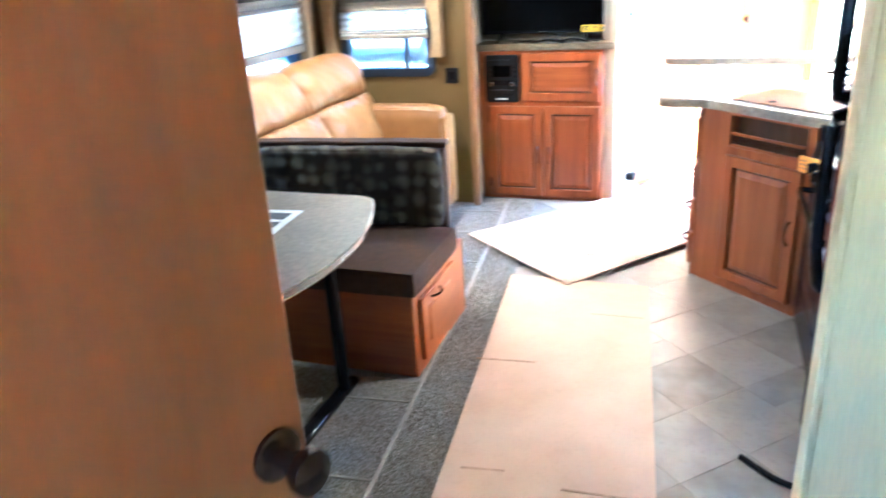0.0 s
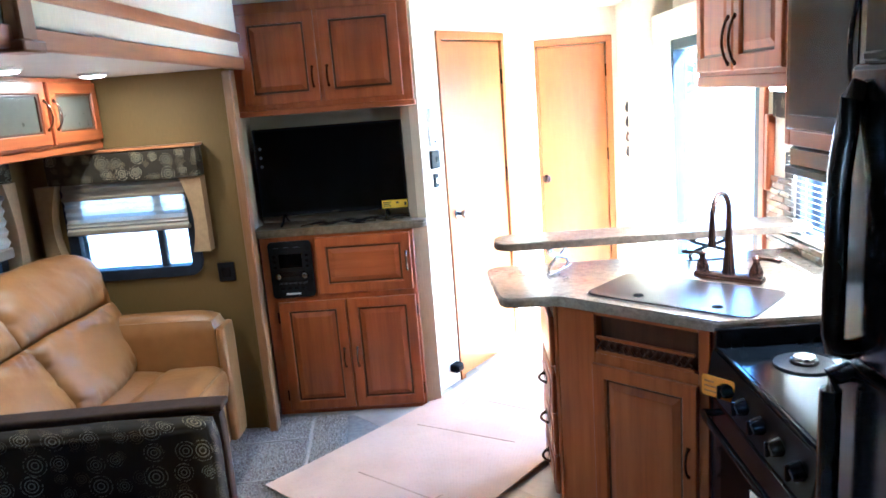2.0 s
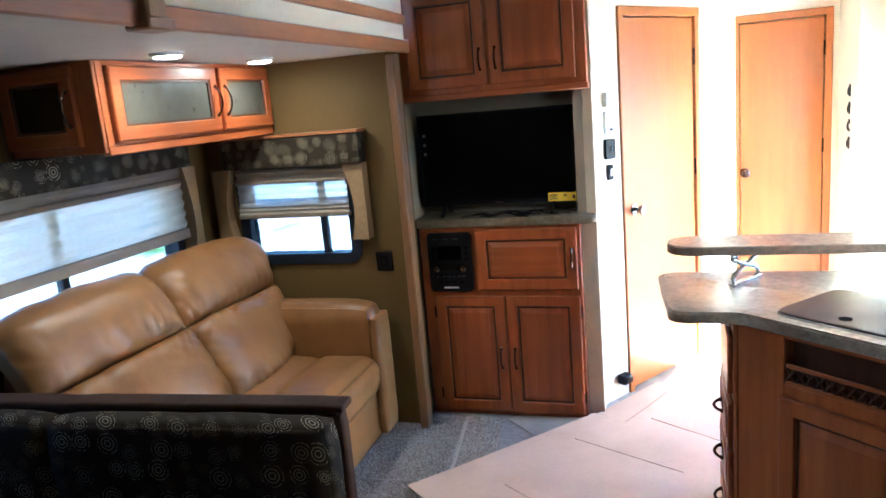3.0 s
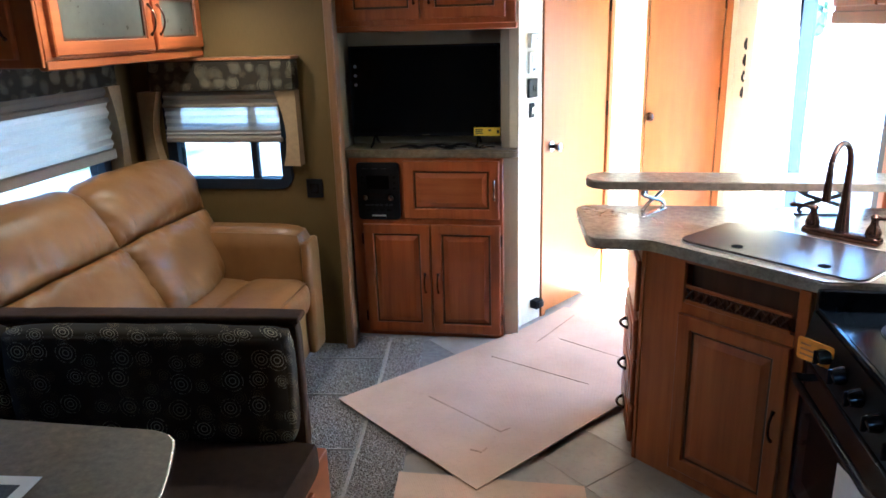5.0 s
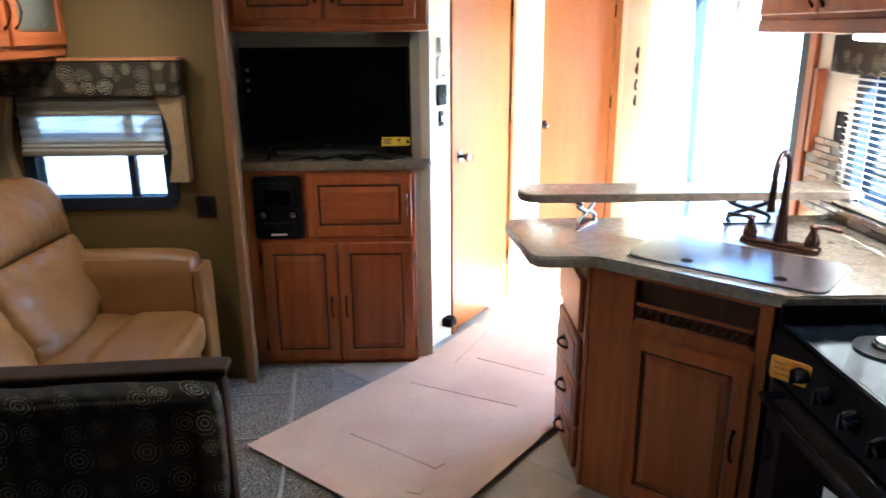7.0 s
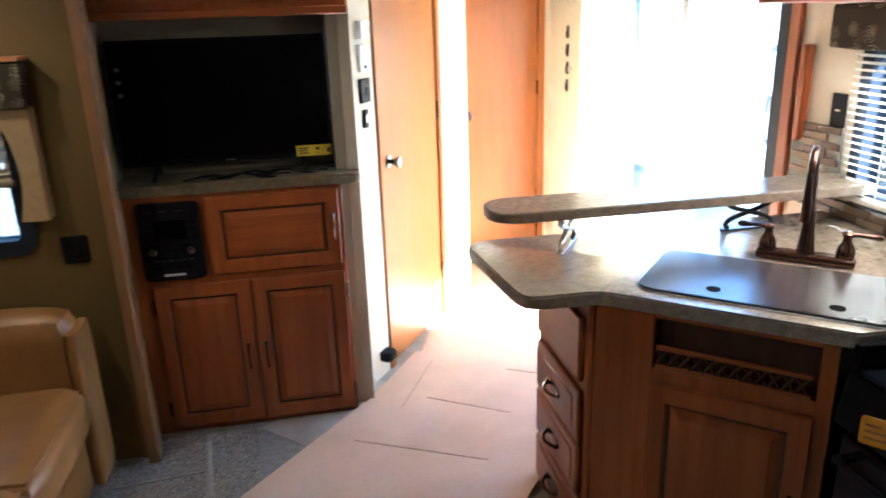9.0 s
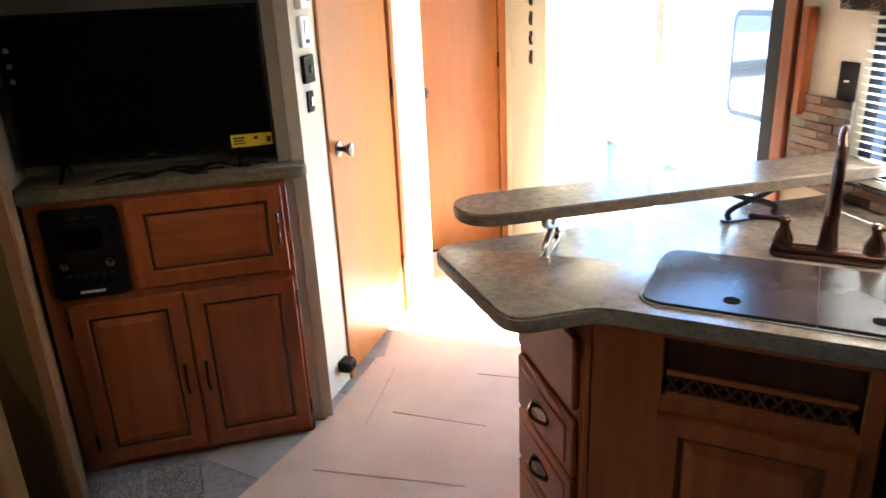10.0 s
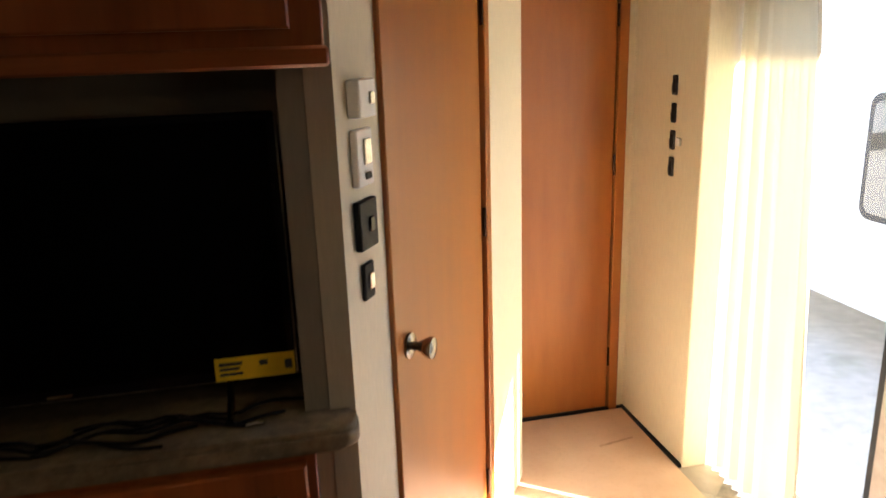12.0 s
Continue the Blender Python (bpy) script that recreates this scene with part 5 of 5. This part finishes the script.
for bx, by, br in ((0.20, 0.20, 0.085), (0.55, 0.20, 0.07), (0.38, 0.46, 0.075)):
    bn = part("burner", tube(B(), [(bx, by, 0.852), (bx, by, 0.858), (bx, by, 0.860)], [br, br, br * 0.86], 28), M_BLACKMATT, tray, "black burner bowl")
    part("burner_ring", tube(B(), [(bx, by, 0.859), (bx, by, 0.870), (bx, by, 0.874)], [br * 0.5, br * 0.46, br * 0.3], 24), M_BLACK, bn)
    part("burner_cap", tube(B(), [(bx, by, 0.873), (bx, by, 0.880), (bx, by, 0.882)], [br * 0.38, br * 0.36, br * 0.2], 24), M_STEEL, bn, "bright burner cap")
cp = B()
side_prism(cp, [(0.0, 0.70), (-0.028, 0.715), (-0.004, 0.842), (0.02, 0.842), (0.02, 0.70)], 0.0, 0.74, "x")
pan = part("control_panel", cp, M_BLACKMATT, RG, "sloping black control panel", False)
for i in range(5):
    x = 0.20 + i * 0.12
    kb = B()
    tube(kb, [(x, -0.016, 0.785), (x, -0.032, 0.782), (x, -0.046, 0.779), (x, -0.049, 0.778)], [0.026, 0.024, 0.020, 0.014], 16)
    box(kb, x - 0.004, x + 0.004, -0.058, -0.044, 0.758, 0.80, 0.002)
    part("knob", kb, M_BLACK, pan, "black control knob")
ov = part("oven_door", box(B(), 0.015, 0.725, -0.015, 0.02, 0.235, 0.685, 0.006), M_BLACK, RG, "black oven door")
part("oven_window", box(B(), 0.12, 0.62, -0.018, -0.013, 0.32, 0.57, 0.004), M_SCREEN, ov, "dark oven window")
part("oven_handle", tube(B(), [(0.06, -0.015, 0.645), (0.06, -0.055, 0.65), (0.10, -0.06, 0.65), (0.64, -0.06, 0.65), (0.68, -0.055, 0.65), (0.68, -0.015, 0.645)], 0.012, 10), M_BLACK, ov, "black tubular oven handle")
part("drawer_front", box(B(), 0.015, 0.725, -0.013, 0.02, 0.045, 0.225, 0.006), M_BLACK, RG)
part("manual_sheet", prism(B(), [(0.37, 0.43), (0.70, 0.50), (0.70, 0.61), (0.37, 0.55)], 0.0185, 0.0205), M_PAPER, ov, "white paper sheet taped on the glass", False, pose(0, 0, 0, 90))
TG = thing("paper_tag", "orange cardboard tag hung on a range knob", "tag", 1.812, 4.838, 0.752, -50)
part("tag_card", prism(B(), rounded_poly([(-0.055, 0), (0.055, 0), (0.055, 0.068), (-0.055, 0.068)], [0.01] * 4, 3), 0, 0.0015), M_ORANGE, TG, "", True, pose(0, 0, 0, 90))
for i in range(3):
    part("print_bar", box(B(), -0.045, 0.01 - i * 0.012, -0.0022, -0.0016, 0.014 + i * 0.016, 0.019 + i * 0.016), M_INKRED, TG, "", False)

# refrigerator
FG = thing("refrigerator", "black two-door refrigerator with curved handles", "refrigerator", 1.80, 4.075, 0, -90)
part("body", box(B(), 0.0, 0.76, 0.05, 0.66, 0.03, 1.73, 0.01), M_BLACK, FG)
for z0, z1 in ((1.19, 1.725), (0.09, 1.18)):
    d = part("door", box(B(), 0.0, 0.76, -0.015, 0.047, z0, z1, 0.014, 3), M_BLACK, FG, "glossy black refrigerator door")
    if z0 > 1:
        hp = [(0.04, -0.012, 1.69), (0.04, -0.030, 1.665), (0.04, -0.038, 1.61), (0.04, -0.046, 1.54), (0.04, -0.048, 1.45), (0.04, -0.048, 1.24), (0.04, -0.045, 1.215), (0.04, -0.012, 1.205)]
    else:
        hp = [(0.04, -0.012, 1.165), (0.04, -0.045, 1.155), (0.04, -0.048, 1.13), (0.04, -0.048, 0.85), (0.04, -0.046, 0.76), (0.04, -0.038, 0.69), (0.04, -0.030, 0.635), (0.04, -0.012, 0.61)]
    part("handle", tube(B(), hp, 0.02, 12), M_BLACK, d, "glossy black curved handle")
part("hinge_cover", box(B(), 0.03, 0.12, -0.01, 0.05, 1.728, 1.745, 0.004), M_BLACKMATT, FG)
part("kick_grille", box(B(), 0.01, 0.75, 0.0, 0.03, 0.03, 0.085, 0.004), M_BLACKMATT, FG)
solo("hose_end", tube(B(), [(1.60, 3.93, 0.012), (1.70, 3.84, 0.012), (1.82, 3.78, 0.014)], 0.011, 8), M_BLACKMATT, "short black rod lying on the floor", "rod")

# ---- switches on the angled wall ----
def on_angled(s, z, out=0.0):
    v = Matrix.Rotation(radians(57), 2) @ Vector((s, -out))
    return 0.846 + v.x, 6.755 + v.y, z


for nm, lb, s, z, w, h, mt, d, gang in (
    ("thermostat", "white thermostat on the angled wall", 0.10, 1.612, 0.072, 0.072, M_WHITE, 0.028, [(0.012, 0.0, 0.02, 0.024, M_STEEL)]),
    ("control_panel", "white slim control panel on the angled wall", 0.10, 1.498, 0.068, 0.112, M_WHITE, 0.016, [(0.005, 0.012, 0.03, 0.05, M_STEEL), (0.005, -0.035, 0.022, 0.014, M_INK)]),
    ("light_switch", "black square switch on the angled wall", 0.10, 1.365, 0.078, 0.10, M_BLACKMATT, 0.016, [(0.006, 0, 0.018, 0.03, M_BLACK)]),
    ("light_switch", "small black rocker switch on the angled wall", 0.10, 1.246, 0.044, 0.078, M_BLACKMATT, 0.010, [(0.003, 0.0, 0.02, 0.034, M_STEEL)]),
):
    x, y, z = on_angled(s, z)
    wall_plate(nm, lb, x, y, z, 57, w, h, mt, d, gang)
x, y, z = on_angled(0.13, 0.115)
dsb = B()
box(dsb, -0.035, 0.035, -0.055, 0, -0.025, 0.025, 0.006)
box(dsb, -0.028, 0.028, -0.062, -0.05, -0.018, 0.018, 0.004)
solo("door_stop", dsb, M_BLACKMATT, "black rubber stop low on the angled wall", "door stop", x, y, z, 57)

# four coat hooks in a column
for i in range(4):
    hk = thing("coat_hook", "small black coat hook on the cream wall", "hook", 2.235, 7.99, 1.53 - i * 0.104, -90, "coat hooks")
    part("back_plate", box(B(), -0.018, 0.018, -0.008, 0, -0.038, 0.038, 0.004), M_IRON, hk)
    part("peg", tube(B(), [(0, -0.007, 0.02), (0, -0.012, 0.0), (0, -0.011, -0.026)], [0.005, 0.006, 0.005], 8), M_IRON, hk)
solo("tag_label", box(B(), 2.225, 2.2345, 7.93, 7.96, 1.305, 1.335, 0.001), M_WHITE, "small white tag beside the hooks", "tag", smooth=False)

# ---- what lies on the floor ----
cp = B()
edge = [(-1.168, 6.398), (-1.168, 2.56), (0.74, 2.56), (0.60, 4.2), (0.50, 5.1), (0.325, 6.515), (-0.07, 6.515), (-0.07, 6.398)]
prism(cp, edge, 0.0005, 0.009, 0.003, 1)
CPT = solo("carpet", cp, M_CARPET, "grey-brown pile carpet across the slide-out", "carpet", smooth=False)
sb = B()
side = [(0.143, 6.44), (0.19, 6.10), (0.29, 5.10), (0.37, 4.2), (0.45, 3.3)]
for p, q in zip(side, side[1:]):
    d = (Vector(q) - Vector(p)).normalized()
    nrm = Vector((-d.y, d.x)) * 0.007
    prism(sb, [(p[0] - nrm.x, p[1] - nrm.y), (q[0] - nrm.x, q[1] - nrm.y), (q[0] + nrm.x, q[1] + nrm.y), (p[0] + nrm.x, p[1] + nrm.y)], 0.0091, 0.0165)
for y in (3.55, 4.02, 4.49, 4.96, 5.43, 5.90, 6.30):
    x = 0.143 + (6.44 - y) * 0.097
    prism(sb, [(x - 0.35, y - 0.105), (x, y - 0.07), (x, y - 0.062), (x - 0.35, y - 0.097)], 0.0091, 0.0165)
part("seam", sb, M_SEAM, CPT, "pale seam lines", False)


def carpet_pile():
    """Short leaning tufts over the open part of the carpet."""
    rng = np.random.default_rng(5)
    step = 0.0088
    gx, gy = np.meshgrid(np.arange(-0.24, 0.74, step), np.arange(2.6, 6.51, step))
    x, y = gx.ravel() + rng.uniform(-0.004, 0.004, gx.size), gy.ravel() + rng.uniform(-0.004, 0.004, gx.size)
    right = np.interp(y, [2.56, 4.2, 5.1, 6.515], [0.735, 0.595, 0.495, 0.322])
    seam = 0.143 + (6.44 - y) * 0.0975
    keep = (x < right) & (np.abs(x - seam) > 0.009) & ~((x < 0.36) & (y > 4.1) & (y < 4.8)) & ~((x < -0.07) & (y > 6.39))
    for c in (3.55, 4.02, 4.49, 4.96, 5.43, 5.90, 6.30):
        cx = 0.143 + (6.44 - c) * 0.097
        keep &= ~((x < cx) & (x > cx - 0.35) & (np.abs(y - (c - 0.066 + (x - cx) * 0.1)) < 0.008))
    x, y = x[keep], y[keep]
    n = x.size
    h = rng.uniform(0.0125, 0.0168, n)
    lx, ly = rng.normal(0, 0.0035, n), rng.normal(0, 0.0035, n)
    turn = rng.uniform(0, 6.28, n)
    v = np.zeros((n, 4, 3))
    for k in range(3):
        v[:, k, 0] = x + 0.0055 * np.cos(turn + k * 2.094)
        v[:, k, 1] = y + 0.0055 * np.sin(turn + k * 2.094)
        v[:, k, 2] = 0.0085
    v[:, 3, 0], v[:, 3, 1], v[:, 3, 2] = x + lx, y + ly, h
    base = np.arange(n)[:, None] * 4
    f = np.concatenate([base + np.array(t) for t in ((0, 1, 3), (1, 2, 3), (2, 0, 3))])
    me = bpy.data.meshes.new("carpet_surface")
    me.from_pydata(v.reshape(-1, 3).tolist(), [], f.tolist())
    me.materials.append(M_TUFT)
    ob = new("carpet_surface", me)
    ob.parent = CPT
    return tagged(ob, "short speckled grey-brown carpet pile", "", "", "stuff")


tm = Mat("carpet_tuft", 0.95, 0, 0.1)
rnd = tm.t.nodes.new("ShaderNodeNewGeometry").outputs["Random Per Island"]
tc = tm.ramp(rnd, [(0.0, (0.20, 0.168, 0.135)), (0.45, (0.32, 0.276, 0.226)), (0.8, (0.42, 0.37, 0.308)), (1.0, (0.53, 0.475, 0.40))])
tm.color(tm.mix(tm.math("MULTIPLY", tm.noise(7, 4), 0.35), tc, (0.12, 0.105, 0.09)))
M_TUFT = tm.m
carpet_pile()


def board(label, pts, z, seed, creases=()):
    random.seed(seed)
    b = B()
    n = 14
    a, c, d, e = [Vector(p) for p in pts]
    grid = []
    for i in range(n + 1):
        row = []
        for j in range(n + 1):
            u, v = i / n, j / n
            p = a.lerp(c, u).lerp(e.lerp(d, u), v)
            edge_f = max(abs(2 * u - 1), abs(2 * v - 1)) ** 6
            h = z + 0.002 * noise.noise(Vector((p.x * 2.3, p.y * 2.3, seed))) + 0.003 * edge_f * max(0, noise.noise(Vector((p.x * 3, p.y * 3, seed + 5))))
            row.append((b.verts.new((p.x, p.y, max(h, z - 0.001) + 0.005)), b.verts.new((p.x, p.y, max(h, z - 0.001) + 0.001))))
        grid.append(row)
    for i in range(n):
        for j in range(n):
            q = (grid[i][j], grid[i + 1][j], grid[i + 1][j + 1], grid[i][j + 1])
            b.faces.new([k[0] for k in q])
            b.faces.new([k[1] for k in q][::-1])
    rim = [grid[i][0] for i in range(n + 1)] + [grid[n][j] for j in range(1, n + 1)] + [grid[i][n] for i in range(n - 1, -1, -1)] + [grid[0][j] for j in range(n - 1, 0, -1)]
    for p, q in zip(rim, rim[1:] + rim[:1]):
        b.faces.new((p[0], p[1], q[1], q[0]))
    ob = solo("cardboard_sheet", b, M_CARD, label, "cardboard", smooth=True, group="floor cardboard")
    for p, q, w in creases:
        p, q = Vector(p), Vector(q)
        nrm = Vector((-(q - p).y, (q - p).x)).normalized() * w
        cb = prism(B(), [tuple(p - nrm), tuple(q - nrm), tuple(q + nrm), tuple(p + nrm)], z + 0.004, z + 0.0072)
        part("fold_line", cb, M_FOLD, ob, "folded slit in the cardboard", False)
    return ob


M_FOLD = plain("cardboard_slit", (0.42, 0.275, 0.175), 0.9, 0, 40, 0.3, 0.1)
board("flat brown cardboard runner along the aisle", [(0.80, 2.0), (1.50, 2.0), (1.195, 5.22), (0.475, 5.22)], 0.016, 1,
      [((0.545, 4.33), (0.80, 4.355), 0.004), ((0.965, 4.85), (1.20, 4.857), 0.004), ((0.70, 3.62), (0.85, 3.64), 0.004), ((1.05, 3.60), (1.30, 3.61), 0.004)])
board("large tan cardboard sheet laid askew on the floor", [(0.061, 5.749), (0.794, 5.135), (1.60, 6.15), (0.80, 6.58)], 0.024, 2,
      [((0.485, 5.82), (0.845, 5.551), 0.003), ((0.845, 5.551), (0.885, 5.585), 0.0025), ((0.735, 5.40), (0.785, 5.385), 0.004), ((0.79, 5.395), (0.80, 5.42), 0.003), ((0.732, 6.285), (1.225, 6.029), 0.002)])
board("tan cardboard sheet near the entry", [(0.74, 6.50), (1.36, 5.90), (1.98, 6.90), (1.10, 7.05)], 0.012, 3,
      [((1.082, 6.574), (1.406, 6.36), 0.002), ((1.50, 6.75), (1.75, 6.60), 0.002), ((0.93, 6.46), (1.16, 6.92), 0.0012)])
board("tan cardboard sheet before the far door", [(1.12, 7.02), (2.20, 6.55), (2.22, 8.31), (1.60, 8.31)], 0.006, 4,
      [((1.98, 8.02), (2.15, 8.05), 0.004)])

# ---- outside ----
structure("ground", box(B(), -400, 400, -400, 400, -1.0, -0.8), M_GROUND, "pale gravel lot with patches of grass", "ground")


def trailer(x, y, rz, length, label, stripe=True, wide=None):
    t = thing("travel_trailer", label, "trailer", x, y, -0.8, rz, "parked trailers")
    b = B()
    pts = [(0.0, 0.42), (0.0, 2.95), (0.12, 3.1), (2.28, 3.1), (2.4, 2.95), (2.4, 0.42)]
    side_prism(b, pts, 0.0, length, "x")
    part("body", b, M_SIDING, t, "white ribbed siding", False)
    rb = B()
    for i in range(16):
        box(rb, 0.02, length - 0.02, -0.016, 0.002, 0.47 + i * 0.15, 0.55 + i * 0.15)
    part("siding_ribs", rb, M_SIDING, t, "", False)
    if stripe:
        part("stripe", box(B(), 0.03, length - 0.03, -0.019, -0.0165, 1.05, 1.45), M_GREYSIDING, t, "grey painted band", False)
    n = int(length // 2)
    spots = wide if wide else [(0.6 + i * 2.0, 1.75 + i * 2.0, 1.55, 2.35) for i in range(n)]
    for x0, x1, z0, z1 in spots:
        w = part("window", prism(B(), round_rect(x0, x1, z0, z1, 0.1), 0.02, 0.045), M_DARKALU, t, "dark rounded window", True, pose(0, 0, 0, 90))
        part("pane", prism(B(), round_rect(x0 + 0.05, x1 - 0.05, z0 + 0.05, z1 - 0.05, 0.07), 0.046, 0.052), M_TINT, w, "tinted pane", False)
    axle = length * 0.52 if not wide else length - 3.9
    for x0 in (axle, axle + 0.85):
        wh = part("wheel", tube(B(), [(x0, 0.05, 0.36), (x0, -0.10, 0.36), (x0, -0.12, 0.36)], [0.36, 0.36, 0.30], 28), M_TYRE, t, "black rubber tyre")
        part("rim", tube(B(), [(x0, -0.115, 0.36), (x0, -0.128, 0.36)], [0.2, 0.18], 20), M_STEEL, wh)
    part("roof_unit", box(B(), length * 0.4, length * 0.4 + 0.9, 0.8, 1.6, 3.1, 3.35, 0.06), M_SIDING, t)
    return t


trailer(5.00, 15.4, -90, 11.5, "white ribbed travel trailer parked beside the entry", False, ((5.4, 7.25, 1.15, 2.08), (8.6, 9.8, 1.3, 2.0)))
trailer(13.5, 7.4, -90, 9.0, "white ribbed travel trailer parked farther off", False)
trailer(-7.2, 0.0, 90, 9.5, "white ribbed travel trailer seen behind the sofa")
trailer(-9.0, 19.0, -4, 8.0, "white ribbed travel trailer on the grass")

# far tree line
rng = np.random.default_rng(21)
ico = B()
bmesh.ops.create_icosphere(ico, subdivisions=1, radius=1.0)
ico.verts.index_update()
unit = np.array([v.co[:] for v in ico.verts])
tris = np.array([[v.index for v in f.verts] for f in ico.faces])
ico.free()
vs, fs = [], []
for k in range(170):
    a, r, tall = rng.uniform(0, 2 * math.pi), rng.uniform(90, 120), rng.uniform(4.0, 8.5)
    for c in range(20):
        up = rng.uniform(0.12, 1.0)
        spread = 0.42 * tall * math.sqrt(max(0.05, 1 - (2 * up - 0.9) ** 2))
        at = np.array((r * math.cos(a), r * math.sin(a), -0.8 + tall * up)) + rng.normal(0, 0.5, 3) * (spread, spread, 0.3)
        fs.append(tris + len(vs) * len(unit))
        vs.append(unit * rng.uniform(0.75, 1.25, unit.shape) * tall * rng.uniform(0.07, 0.15) + at)
tm_ = bpy.data.meshes.new("tree_line")
tm_.from_pydata(np.concatenate(vs).tolist(), [], np.concatenate(fs).tolist())
tm_.materials.append(M_TREE)
tagged(new("tree_line", tm_), "dark green far tree line round the lot", "trees", "", "stuff")

# ---- floor tiles, laid diagonally ----
tile_mesh = mesh_of("tile", box(B(), -0.1499, 0.1499, -0.1499, 0.1499, 0.0004, 0.0035, 0.0006), M_TILE, False)
half_mesh = mesh_of("tile", box(B(), -0.1499, 0.1499, -0.0749, 0.0749, 0.0004, 0.0035, 0.0006), M_TILE, False)
for i in range(-40, 41):
    for j in range(-40, 41):
        u, v = i * 0.301, j * 0.301
        x, y = 1.2 + (u - v) * 0.70711, 4.6 + (u + v) * 0.70711
        if not (0.36 < x < 2.28 and 2.2 < y < 8.1) or (x > 1.95 and y < 6.1) or (x < 0.55 and y < 5.6):
            continue
        if (i * 3 + j * 5) % 7 == 0:
            for s in (-1, 1):
                ob = new("tile", half_mesh)
                ob.parent = floor
                ob.matrix_basis = pose(x - s * 0.0755 * 0.70711, y + s * 0.0755 * 0.70711, 0, 0, 0, 45)
        else:
            ob = new("tile", tile_mesh)
            ob.parent = floor
            ob.matrix_basis = pose(x, y, 0, 0, 0, 45)
